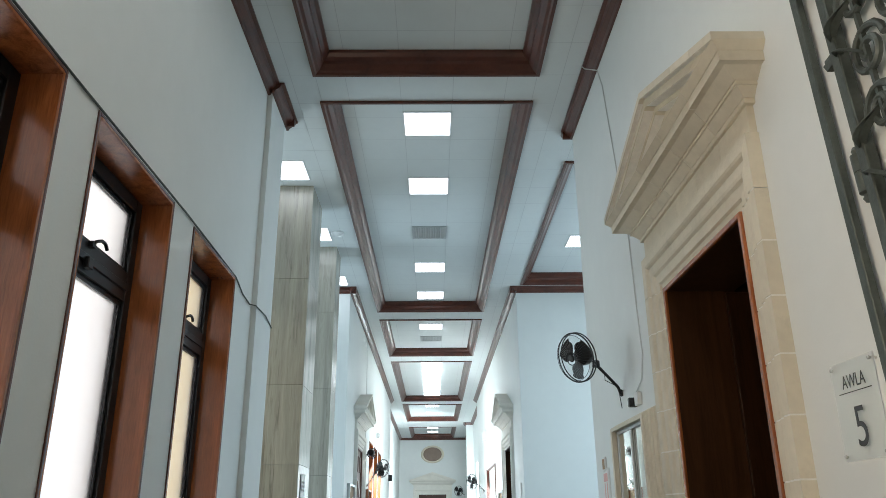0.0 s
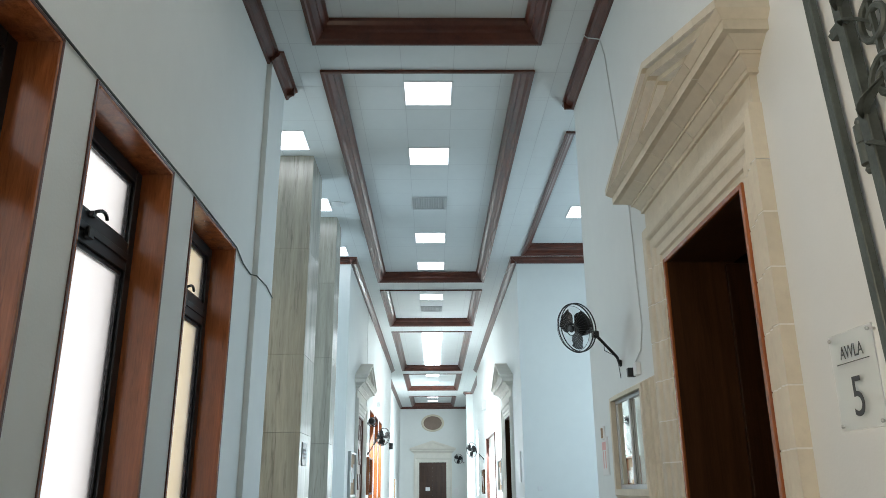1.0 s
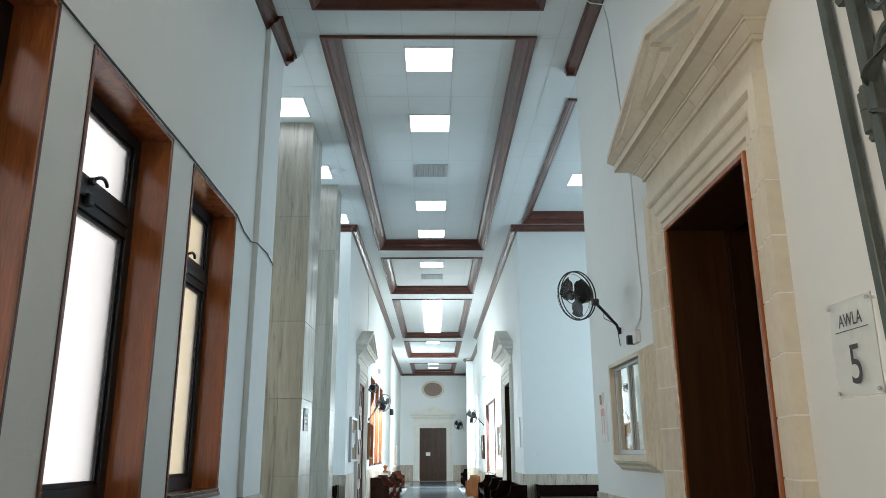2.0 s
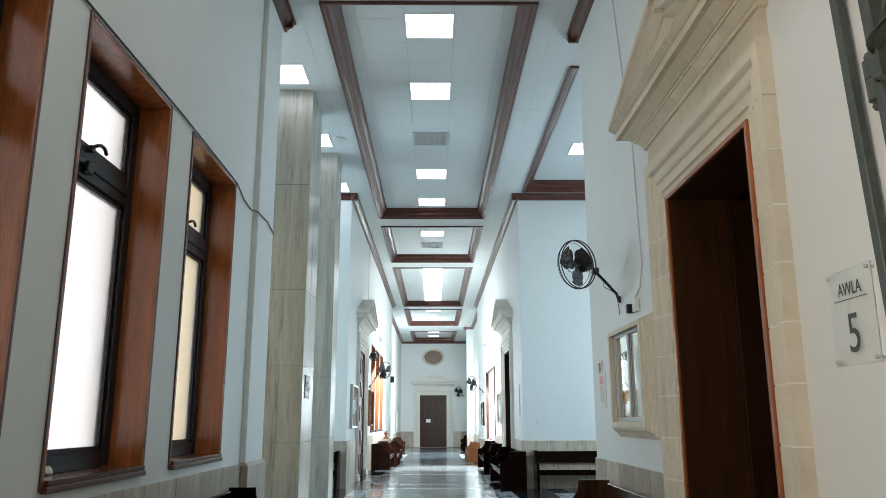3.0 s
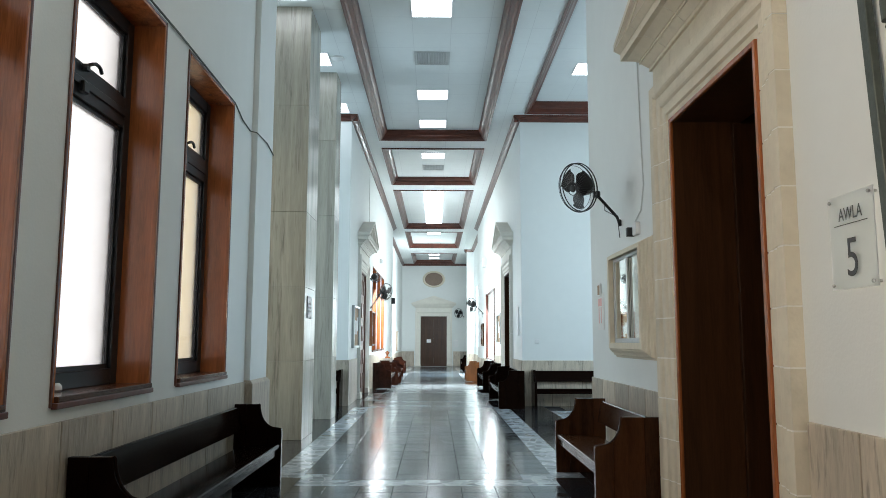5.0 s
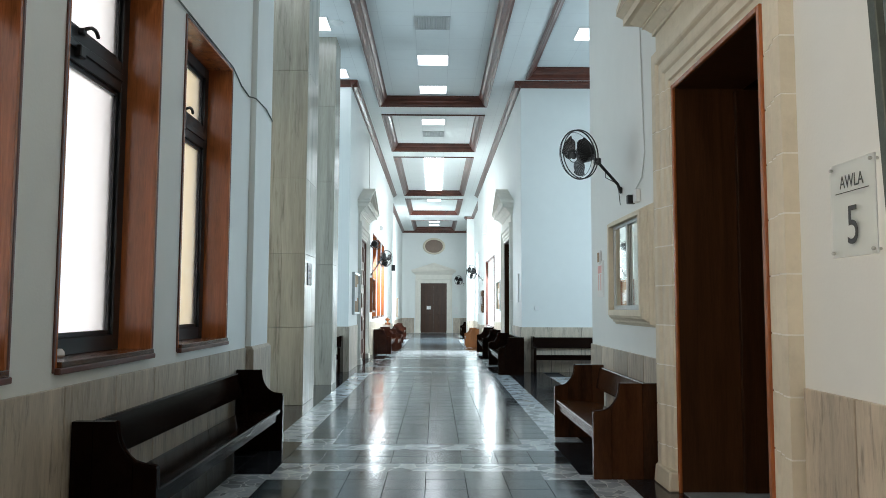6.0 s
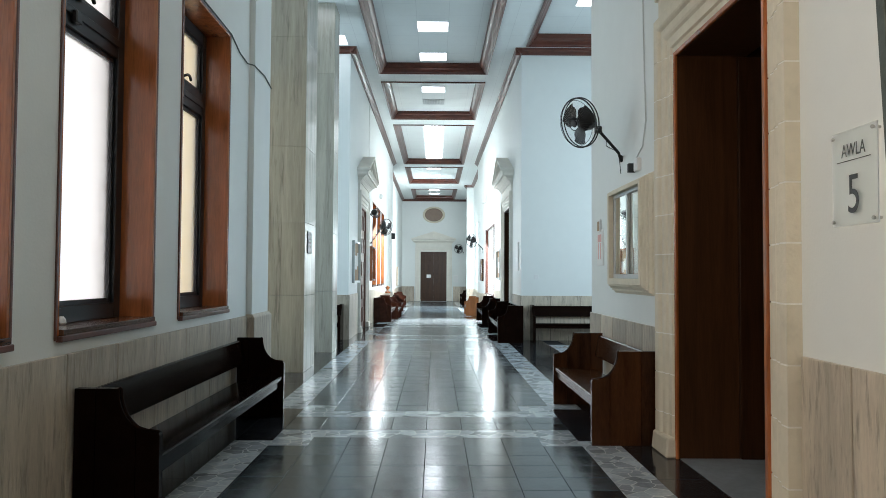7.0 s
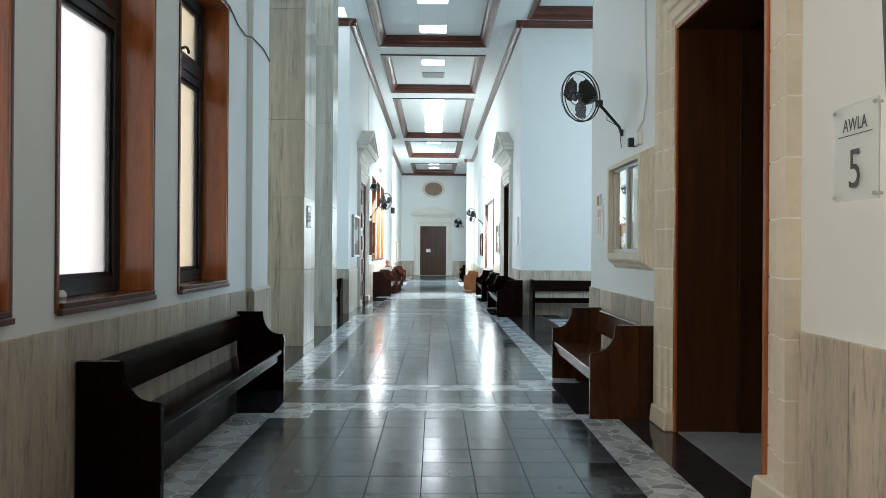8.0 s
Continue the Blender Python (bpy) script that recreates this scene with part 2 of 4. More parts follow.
ALU = material("grey_aluminium", (0.5, 0.52, 0.52), 0.35, metal=0.8, noise_scale=20, spread=0.1)
STEEL = material("brushed_steel", (0.55, 0.55, 0.55), 0.3, metal=1.0, noise_scale=30, spread=0.1)
IRON = material("painted_iron", (0.085, 0.1, 0.088), 0.45, metal=0.3, noise_scale=8, spread=0.3, bump=0.4, bump_scale=60)
BLACK_PLASTIC = material("black_plastic", (0.012, 0.012, 0.013), 0.35, noise_scale=30, spread=0.2)
WHITE_PLASTIC = material("white_plastic", (0.75, 0.76, 0.75), 0.4, noise_scale=20, spread=0.03)
PAPER = material("paper", (0.8, 0.8, 0.78), 0.8, noise_scale=12, spread=0.04)
PINK_PAPER = material("pink_paper", (0.75, 0.45, 0.42), 0.8, noise_scale=12, spread=0.1)
INK = material("dark_lettering", (0.06, 0.063, 0.068), 0.5, noise_scale=30, spread=0.1)
DARK_GLASS = material("oval_pane", (0.2, 0.14, 0.1), 0.3, noise_scale=3, spread=0.2)
CABLE = material("white_cable", (0.6, 0.62, 0.6), 0.5, noise_scale=30, spread=0.05)
CORK = material("notice_cork", (0.36, 0.25, 0.15), 0.8, noise_scale=40, spread=0.25)
PANEL_LIT = glowing("lit_panel", (1.0, 0.98, 1.0), PANEL_GLOW)
# Stronger glow for added panels out of view, which brighten the near walls.
PANEL_FILL = glowing("fill_panel", (1.0, 0.99, 0.96), 11.0)
SKYLIGHT_LIT = glowing("lit_skylight", (1.0, 1.0, 1.0), SKYLIGHT_GLOW)
# Emission for the plain sheets that replace daylight outside the panes.
DAY_WARM = glowing("daylight_glow", (1.0, 0.91, 0.87), WINDOW_GLOW)
# Glows by itself in place of sun on a yellow wall outside.
DAY_YELLOW = glowing("glowing_yellow_wall", (1.0, 0.72, 0.36), 0.98)
MIRRORED = material("mirrored_film_glass", (0.72, 0.76, 0.74), 0.03, metal=1.0)
ACRYLIC = glass("frosted_acrylic", (0.9, 0.93, 0.93), 0.35)
FROSTED = glass("frosted_glass", (1, 0.97, 0.94), 0.3)


# ---- floor ----
def ramped(bm, x0, x1, y0, y1, z):
    """A thin sheet that follows the fall of the floor."""
    n = max(1, int((y1 - y0) / 0.6)) if y1 > 20 else 1
    for i in range(n):
        a, b = y0 + (y1 - y0) * i / n, y0 + (y1 - y0) * (i + 1) / n
        v = [bm.verts.new(p) for p in ((x0, a, fall(a) + z), (x1, a, fall(a) + z), (x1, b, fall(b) + z), (x0, b, fall(b) + z))]
        bm.faces.new(v)


bm = bmesh.new()
ramped(bm, -SIDE - 0.5, SIDE + 0.5, BACK - 0.5, 20, -0.006)
ramped(bm, -SIDE - 0.5, SIDE + 0.5, 20, FAR + 0.6, -0.006)
floor = solid("floor", bm, GROUT, "polished dark tile floor with crazed marble bands", "floor")

# ---- walls ----
WIN_W, WIN_Z0, WIN_Z1 = 1.25, 0.995, 3.425
NEAR_WINDOWS = [2.04, 3.705, 5.455]
# added out of view, carrying on the row of windows
HIDDEN_WINDOWS = [0.38, -1.31, -3.0]
FAR_WINDOWS = [21.0, 22.7, 24.4]


def wall_with_holes(bm, x0, x1, y0, y1, z1, holes, z_low=-0.4):
    """A wall along y from y0 to y1 with openings (a, b, low, high)."""
    at = y0
    for a, b, low, high in sorted(holes):
        box(bm, x0, x1, at, a, z_low, z1)
        if low > z_low:
            box(bm, x0, x1, a, b, z_low, low)
        box(bm, x0, x1, a, b, high, z1)
        at = b
    box(bm, x0, x1, at, y1, z_low, z1)


TOP = CEIL + 0.35
bm = bmesh.new()
wall_with_holes(bm, XL - 0.36, XL, BACK, 7.42, TOP, [(y, y + WIN_W, WIN_Z0, WIN_Z1) for y in NEAR_WINDOWS + HIDDEN_WINDOWS])
box(bm, XL - 0.36, XL + 0.055, 7.42, END_L, -0.1, TOP)
wall_left = solid("wall_1", bm, PAINT, "white plaster wall with tall wood-lined windows", "wall")

DOOR_Y0, DOOR_Y1, DOOR_Z = 3.93, 5.45, 2.93
bm = bmesh.new()
wall_with_holes(bm, XR, XR + 0.5, BACK, END_R, TOP, [(DOOR_Y0, DOOR_Y1, -0.4, DOOR_Z), (6.14, 7.18, 1.28, 2.06)])
wall_right = solid("wall_2", bm, PAINT, "white plaster wall with a stone door surround", "wall")

bm = bmesh.new()
wall_with_holes(bm, FL - 0.4, FL, FACE, BEND, TOP, [(17.35, 19.0, -0.4, 2.9)] + [(y, y + WIN_W, WIN_Z0, WIN_Z1 - 0.1) for y in FAR_WINDOWS])
box(bm, -SIDE - 0.3, FL - 0.4, FACE, FACE + 0.3, -0.1, TOP)
wall_far_left = solid("wall_3", bm, PAINT, "white plaster wall along the far passage", "wall")
bm = bmesh.new()
wall_with_holes(bm, FR, FR + 0.4, FACE, BEND, TOP, [(17.35, 19.0, -0.4, 2.9), (22.2, 25.3, WIN_Z0 - 0.3, WIN_Z1 - 0.6)])
box(bm, FR + 0.4, SIDE + 0.3, FACE, FACE + 0.3, -0.1, TOP)
wall_far_right = solid("wall_4", bm, PAINT, "white plaster wall along the far passage", "wall")
bm = bmesh.new()
box(bm, -2.35, -2.02, BEND, FAR, -0.5, TOP)
box(bm, -2.02, FL - 0.4, BEND - 0.002, BEND + 0.2, -0.5, TOP)
solid("wall_5", bm, PAINT, "white plaster wall of the end hall", "wall")
bm = bmesh.new()
# the opening is made up to hold the end hall's fill lamp
wall_with_holes(bm, 1.97, 2.3, BEND, FAR, TOP, [(33.2, 35.8, 1.0, 3.8)], -0.5)
solid("wall_6", bm, PAINT, "white plaster wall of the end hall", "wall")
bm = bmesh.new()
box(bm, -2.6, 2.6, FAR, FAR + 0.4, -0.6, TOP)
solid("wall_7", bm, PAINT, "white plaster end wall with an oval pane", "wall")
bm = bmesh.new()
box(bm, 1.62, 1.97, 38.6, 39.2, -0.5, TOP)
solid("wall_8", bm, PAINT, "white plaster pier before the end hall", "wall")
bm = bmesh.new()
wall_with_holes(bm, -SIDE - 0.3, -SIDE, END_L - 0.4, FACE, TOP, [(9.9, 13.3, 1.2, 4.6)])
box(bm, -SIDE, XL - 0.36, END_L - 0.4, END_L - 0.1, -0.1, TOP)
wall_with_holes(bm, SIDE, SIDE + 0.3, END_R - 0.4, FACE, TOP, [(10.2, 13.6, 1.2, 4.6)])
box(bm, XR + 0.5, SIDE, END_R - 0.4, END_R - 0.1, -0.1, TOP)
# unseen end behind the camera, added with a gap for the fill lamp
for a in ((XL - 0.4, -1.4, -0.1, TOP), (1.4, XR + 0.5, -0.1, TOP), (-1.4, 1.4, 4.4, TOP)):
    box(bm, a[0], a[1], BACK - 0.3, BACK, a[2], a[3])
solid("wall_9", bm, PAINT, "plain white plaster walls of the side bays", "wall")

# ---- ceiling ----
CO_X0, CO_X1 = MID - 1.225, MID + 1.225
COFFERS = [(-2.2, 7.17), (7.76, 17.15), (17.95, 22.2), (23.1, 31.2), (32.2, 37.8), (40.4, 45.6)]
RISE = 0.19
SIDE_COFFER = (1.83, SIDE - 0.6, 9.35, 15.02)
bm = bmesh.new()
holes = [(CO_X0, CO_X1, a, b) for a, b in COFFERS] + [SIDE_COFFER]


laid = []


def strip(bm, x0, x1, y0, y1, z, size=0.6, ox=0.0, oy=0.0, gap=0.0035):
    """Lay-in ceiling tiles over a rectangle, cut at its edges."""
    laid.append((x0, x1, y0, y1, z + 0.0032))
    i0, i1 = math.floor((x0 - ox) / size), math.ceil((x1 - ox) / size)
    j0, j1 = math.floor((y0 - oy) / size), math.ceil((y1 - oy) / size)
    for i in range(i0, i1):
        for j in range(j0, j1):
            a, b = max(x0, ox + i * size) + gap, min(x1, ox + (i + 1) * size) - gap
            c, d = max(y0, oy + j * size) + gap, min(y1, oy + (j + 1) * size) - gap
            if b - a > 0.02 and d - c > 0.02:
                dz = random.uniform(-0.0015, 0.0015)
                v = [bm.verts.new(p) for p in ((a, c, z + dz), (a, d, z + dz), (b, d, z - dz), (b, c, z - dz))]
                bm.faces.new(v)


OX = MID - 0.3
strip(bm, XL - 0.1, CO_X0, BACK, END_L, CEIL, ox=OX)
strip(bm, -SIDE, CO_X0, END_L, FACE, CEIL, ox=OX)
strip(bm, -2.1, CO_X0, FACE, FAR, CEIL, ox=OX)
strip(bm, CO_X1, XR + 0.1, BACK, END_R, CEIL, ox=OX)
strip(bm, CO_X1, SIDE_COFFER[0], END_R, FACE, CEIL, ox=OX)
strip(bm, SIDE_COFFER[0], SIDE, END_R, SIDE_COFFER[2], CEIL, ox=OX)
strip(bm, SIDE_COFFER[0], SIDE, SIDE_COFFER[3], FACE, CEIL, ox=OX)
strip(bm, SIDE_COFFER[1], SIDE, SIDE_COFFER[2], SIDE_COFFER[3], CEIL, ox=OX)
strip(bm, CO_X1, 2.05, FACE, FAR, CEIL, ox=OX)
ends = [BACK] + [v for ab in COFFERS for v in ab] + [FAR]
for a, b in zip(ends[::2], ends[1::2]):
    strip(bm, CO_X0, CO_X1, a, b, CEIL, ox=OX, oy=a)
for x0, x1, y0, y1 in holes:
    strip(bm, x0, x1, y0, y1, CEIL + RISE, ox=OX, oy=7.86)
# the slab above the tiles
tile_count = len(bm.faces)
for x0, x1, y0, y1, z in laid:
    bm.faces.new([bm.verts.new(p) for p in ((x0, y0, z), (x0, y1, z), (x1, y1, z), (x1, y0, z))])
box(bm, -SIDE - 0.4, SIDE + 0.4, BACK - 0.4, FAR + 0.5, CEIL + RISE + 0.02, CEIL + RISE + 0.3)
ceiling = solid("ceiling", bm, CEILING_TILE, "white lay-in tile ceiling with recessed coffers", "ceiling")
ceiling.data.materials.append(TEE_BAR)
for face in ceiling.data.polygons[tile_count:]:
    face.material_index = 1


def coffer_frame(x0, x1, y0, y1):
    """A mitred dark wood moulding round the recess."""
    th = thing("coffer_frame", pose((x0 + x1) / 2, (y0 + y1) / 2, CEIL), "dark mahogany moulding framing a ceiling coffer", "ceiling moulding", "coffer frames", "structure")
    hx, hy = (x1 - x0) / 2, (y1 - y0) / 2
    prof = [(0.0, RISE), (-0.02, 0.0), (-0.02, -0.03), (0.015, -0.03), (0.03, -0.012), (0.06, 0.0), (0.085, 0.03), (0.105, 0.05), (0.11, 0.085), (0.15, 0.11), (0.175, 0.15), (0.175, RISE - 0.002)]
    for side in range(4):
        b = bmesh.new()
        rows = []
        for d, z in prof:
            c = [(-hx + d, -hy + d), (hx - d, -hy + d), (hx - d, hy - d), (-hx + d, hy - d)]
            p, q = c[side], c[(side + 1) % 4]
            rows.append((b.verts.new((*p, z)), b.verts.new((*q, z))))
        for r, s in zip(rows, rows[1:] + rows[:1]):
            b.faces.new((r[0], r[1], s[1], s[0]))
        b.faces.new([r[0] for r in rows])
        b.faces.new([r[1] for r in rows][::-1])
        part("moulding", b, MAHOGANY, th)
    return th


for a, b in COFFERS:
    coffer_frame(CO_X0, CO_X1, a, b)
coffer_frame(*SIDE_COFFER)

CORNICE = [(0, 0), (0, -0.12), (0.025, -0.12), (0.04, -0.09), (0.085, -0.06), (0.1, -0.025), (0.135, -0.02), (0.135, 0)]


def cornice(name, runs):
    """Lengths of crown moulding: (axis, fixed, sign, from, to)."""
    b = bmesh.new()
    for axis, fixed, sign, lo, hi in runs:
        prism(b, [(fixed + sign * u, CEIL + v) for u, v in CORNICE], axis, lo, hi)
    return solid(name, b, MAHOGANY, "dark mahogany crown moulding along the wall top", "cornice")


cornice("trim_1", [("y", XL, 1, BACK, 7.42)])
cornice("trim_2", [("y", XL + 0.055, 1, 7.35, END_L + 0.12), ("x", END_L, 1, XL - 0.3, XL + 0.17)])
cornice("trim_3", [("y", XR, -1, BACK, END_R + 0.02), ("x", END_R, 1, XR - 0.12, SIDE)])
cornice("trim_4", [("x", FACE, -1, -SIDE, FL + 0.13), ("y", FL, 1, FACE - 0.13, BEND + 0.13)])
cornice("trim_5", [("x", FACE, -1, FR - 0.13, SIDE), ("y", FR, -1, FACE - 0.13, BEND + 0.13)])
cornice("trim_6", [("y", -2.02, 1, BEND, FAR), ("y", 1.97, -1, BEND, FAR), ("x", FAR, -1, -2.02, 1.97)])
cornice("trim_7", [("y", 1.62, -1, 38.5, 39.3), ("x", 38.6, -1, 1.55, 1.97)])


# ---- ceiling lights ----
def make_ceiling_light(lit, wide=0.62):
    th = thing("ceiling_light", pose(0, 0, 0), "square white lit panel set in the ceiling", "ceiling light", "ceiling lights")
    b = bmesh.new()
    h, e = wide / 2, wide / 2 - 0.018
    for x0, x1, y0, y1 in ((-h, h, -h, -e), (-h, h, e, h), (-h, -e, -e, e), (e, h, -e, e)):
        box(b, x0, x1, y0, y1, -0.006, 0.0)
    part("frame", b, WHITE_PLASTIC, th)
    b = bmesh.new()
    box(b, -e, e, -e, e, -0.004, -0.001)
    part("diffuser", b, lit, th, "glowing white diffuser")
    return th


ZC = CEIL + RISE
first_light = make_ceiling_light(PANEL_LIT)
first_light.matrix_basis = pose(MID, 8.63, ZC - 0.003)
for y in (10.55, 14.48, 16.49, 19.43, 34.0, 36.4, 42.6, 44.4):
    copy_thing(first_light, pose(MID, y, ZC - 0.003))
for y in (9.6, 12.1, 14.75):
    copy_thing(first_light, pose(-2.06, y, CEIL - 0.004))
for x, y in ((2.77, 13.0), (4.2, 11.0), (2.77, 10.6), (-4.4, 9.6), (-4.4, 12.1)):
    copy_thing(first_light, pose(x, y, (ZC if x > 0 else CEIL) - 0.004))

# added fill panels in the near coffer, out of view
near_fill = make_ceiling_light(PANEL_FILL)
near_fill.matrix_basis = pose(MID, 4.6, ZC - 0.003)
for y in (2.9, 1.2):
    copy_thing(near_fill, pose(MID, y, ZC - 0.003))

skylight_first = make_ceiling_light(SKYLIGHT_LIT, 0.66)
tagged(skylight_first, "bright wavy translucent skylight panel in the coffer", "skylight", "skylight panels")
skylight_first.name = "skylight_panel"
skylight_first.matrix_basis = pose(MID, 24.2, ZC - 0.03, 2.0, 0, 0)
for k in range(1, 10):
    copy_thing(skylight_first, pose(MID, 24.2 + 0.7 * k, ZC - 0.03, random.uniform(-2.5, 2.5), 0, 0))


def ceiling_vent(y):
    th = thing("ceiling_vent", pose(MID, y, ZC - 0.004), "grey slatted air grille set in the ceiling", "air vent", "ceiling vents")
    b = bmesh.new()
    box(b, -0.295, 0.295, -0.27, 0.27, -0.002, 0.0)
    part("backing", b, TEE_BAR, th)
    b = bmesh.new()
    for x0, x1, y0, y1 in ((-0.3, 0.3, -0.3, -0.27), (-0.3, 0.3, 0.27, 0.3), (-0.3, -0.27, -0.27, 0.27), (0.27, 0.3, -0.27, 0.27)):
        box(b, x0, x1, y0, y1, -0.012, 0.0)
    part("frame", b, ALU, th)
    for k in range(13):
        b = bmesh.new()
        x = -0.26 + 0.52 * k / 12
        slab(b, x - 0.012, x + 0.004, -0.27, 0.27, -0.014, x - 0.002, x + 0.014, -0.27, 0.27, -0.002)
        part("slat", b, ALU, th)
    return th


ceiling_vent(12.52)
ceiling_vent(20.8)


# ---- marble pillars ----
def pillar(x0, x1, y0, y1, courses):
    th = thing("pillar", pose((x0 + x1) / 2, (y0 + y1) / 2, 0), "square pillar clad in veined beige marble slabs", "pillar", "marble pillars", "structure")
    hx, hy = (x1 - x0) / 2, (y1 - y0) / 2
    b = bmesh.new()
    box(b, -hx + 0.02, hx - 0.02, -hy + 0.02, hy - 0.02, 0, CEIL)
    part("core", b, GAP, th)
    z = 0.0
    for top in courses:
        for a0, a1, b0, b1 in ((-hx, hx, -hy, -hy + 0.03), (-hx, hx, hy - 0.03, hy), (-hx, -hx + 0.03, -hy + 0.032, hy - 0.032), (hx - 0.03, hx, -hy + 0.032, hy - 0.032)):
            b = bmesh.new()
            box(b, a0, a1, b0, b1, z + 0.0015, top - 0.0015)
            part("slab", b, COLUMN_STONE, th, bevel=0.002)
        z = top
    return th


pillar(-2.295, -1.738, 10.11, 11.0, (1.02, 2.0, 3.02, 4.5, CEIL))
pillar(-2.22, -1.715, 12.72, 13.32, (1.02, 2.0, 3.4, 4.7, CEIL))


# ---- windows on the left ----
def tall_window(y, wall_x, depth, z0, z1, number, right=False):
    """A deep wood-lined opening with a dark metal window: fixed lower light, hinged upper light."""
    w, h = WIN_W, z1 - z0
    m = on_right(wall_x, y + w / 2, z0) if right else on_left(wall_x, y + w / 2, z0)
    th = thing("window_%d" % number, m, "tall dark metal window in a deep varnished wood reveal", "window", "", "structure")
    hw, dp = w / 2, depth
    # wood lining, standing a little proud of the plaster
    for name, a in (("reveal", (-hw, -hw + 0.02, -0.008, dp, 0, h)), ("reveal", (hw - 0.02, hw, -0.008, dp, 0, h)),
                    ("reveal", (-hw + 0.02, hw - 0.02, -0.012, dp, h - 0.02, h)), ("window_sill", (-hw + 0.02, hw - 0.02, -0.03, dp, 0, 0.03))):
        b = bmesh.new()
        box(b, *a)
        part(name, b, SILL_WOOD if name == "window_sill" else REVEAL_WOOD, th, bevel=0.003)
    # dark edging on the plaster
    for a in ((-hw - 0.02, -hw, -0.011, 0, -0.022, h + 0.022), (hw, hw + 0.02, -0.011, 0, -0.022, h + 0.022), (-hw, hw, -0.011, 0, h, h + 0.022), (-hw, hw, -0.034, 0, -0.03, 0)):
        b = bmesh.new()
        box(b, *a)
        part("edging", b, MAHOGANY, th, bevel=0.004)
    # metal frame
    i0, i1, f, g0 = -hw + 0.02, hw - 0.02, 0.095, 0.04
    zt0, zt1 = 1.68, 1.88
    fr = bmesh.new()
    for a in ((i0, i0 + g0, dp - 0.07, dp, 0.03, h - 0.02), (i1 - f, i1, dp - 0.07, dp, 0.03, h - 0.02), (i0 + g0, i1 - f, dp - 0.07, dp, 0.03, 0.03 + f),
              (i0 + g0, i1 - f, dp - 0.07, dp, h - 0.02 - f, h - 0.02), (i0 + g0, i1 - f, dp - 0.07, dp, zt0, zt1), (i0 + g0, i1 - f, dp - 0.082, dp - 0.07, zt0 + 0.07, zt0 + 0.12)):
        box(fr, *a)
    frame_ob = part("window_frame", fr, ALU_BLACK, th, "black metal window frame", bevel=0.004)
    sash = bmesh.new()
    for z, zz in ((0.125, zt0), (zt1, h - 0.115)):
        for a in ((i0 + g0, i0 + g0 + 0.028, dp - 0.05, dp - 0.01, z, zz), (i1 - f - 0.028, i1 - f, dp - 0.05, dp - 0.01, z, zz),
                  (i0 + g0 + 0.028, i1 - f - 0.028, dp - 0.05, dp - 0.01, z, z + 0.028), (i0 + g0 + 0.028, i1 - f - 0.028, dp - 0.05, dp - 0.01, zz - 0.028, zz)):
            box(sash, *a)
    part("sash", sash, ALU_BLACK, th, bevel=0.002)
    for z, zz in ((0.153, zt0 - 0.028), (zt1 + 0.028, h - 0.143)):
        gl = bmesh.new()
        box(gl, i0 + g0 + 0.024, i1 - f - 0.024, dp - 0.034, dp - 0.028, z - 0.004, zz + 0.004)
        pane = part("pane", gl, FROSTED, th, "frosted glass bright with daylight")
        pane.visible_shadow = False
    # catches on the transom and at the sill
    for cz in (zt1 + 0.0,):
        b = bmesh.new()
        box(b, -0.10, -0.06, dp - 0.1, dp - 0.068, cz - 0.03, cz + 0.005)
        tube(b, [(-0.08, dp - 0.09, cz), (-0.07, dp - 0.115, cz + 0.012), (-0.04, dp - 0.12, cz + 0.024), (0.0, dp - 0.12, cz + 0.026), (0.03, dp - 0.118, cz + 0.018), (0.055, dp - 0.115, cz + 0.0)], 0.011, 8)
        part("handle", b, BLACK_PLASTIC, th, smooth=True)
    b = bmesh.new()
    box(b, -0.13, -0.06, dp - 0.105, dp - 0.07, zt0 + 0.03, zt0 + 0.1)
    part("lock", b, BLACK_PLASTIC, th, bevel=0.006)
    b = bmesh.new()
    box(b, -0.26, -0.22, dp - 0.1, dp - 0.068, 0.05, 0.12)
    part("lock", b, BLACK_PLASTIC, th, bevel=0.005)
    b = bmesh.new()
    lathe(b, [(0.018, 0), (0.026, 0.01), (0.022, 0.03), (0.01, 0.045)], 14, pose(-0.24, dp - 0.11, 0.03))
    part("knob", b, WHITE_PLASTIC, th, "small white knob", smooth=True)
    return th


for n, y in enumerate(NEAR_WINDOWS):
    tall_window(y, XL, 0.27, WIN_Z0, WIN_Z1, n + 1)
for n, y in enumerate(HIDDEN_WINDOWS):
    tall_window(y, XL, 0.27, WIN_Z0, WIN_Z1, n + 8)
for n, y in enumerate(FAR_WINDOWS):
    tall_window(y, FL, 0.3, WIN_Z0, WIN_Z1 - 0.1, n + 4)
# flat glowing sheets outside the windows, in place of daylight
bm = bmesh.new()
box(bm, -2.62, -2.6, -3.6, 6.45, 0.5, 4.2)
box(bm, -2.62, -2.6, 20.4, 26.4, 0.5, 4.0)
solid("backdrop_3", bm, DAY_WARM, "glowing sheet for the daylight behind the frosted panes", "backdrop")
# yellow sheet whose own glow replaces sunlight on the wall
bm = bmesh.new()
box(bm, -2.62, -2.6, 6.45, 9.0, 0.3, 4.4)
solid("backdrop_1", bm, DAY_YELLOW, "glowing yellow sheet for the sunlit wall behind the frosted pane", "backdrop")
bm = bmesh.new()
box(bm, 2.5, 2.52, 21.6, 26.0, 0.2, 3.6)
solid("backdrop_2", bm, DAY_WARM, "glowing sheet for the daylight behind the window", "backdrop")


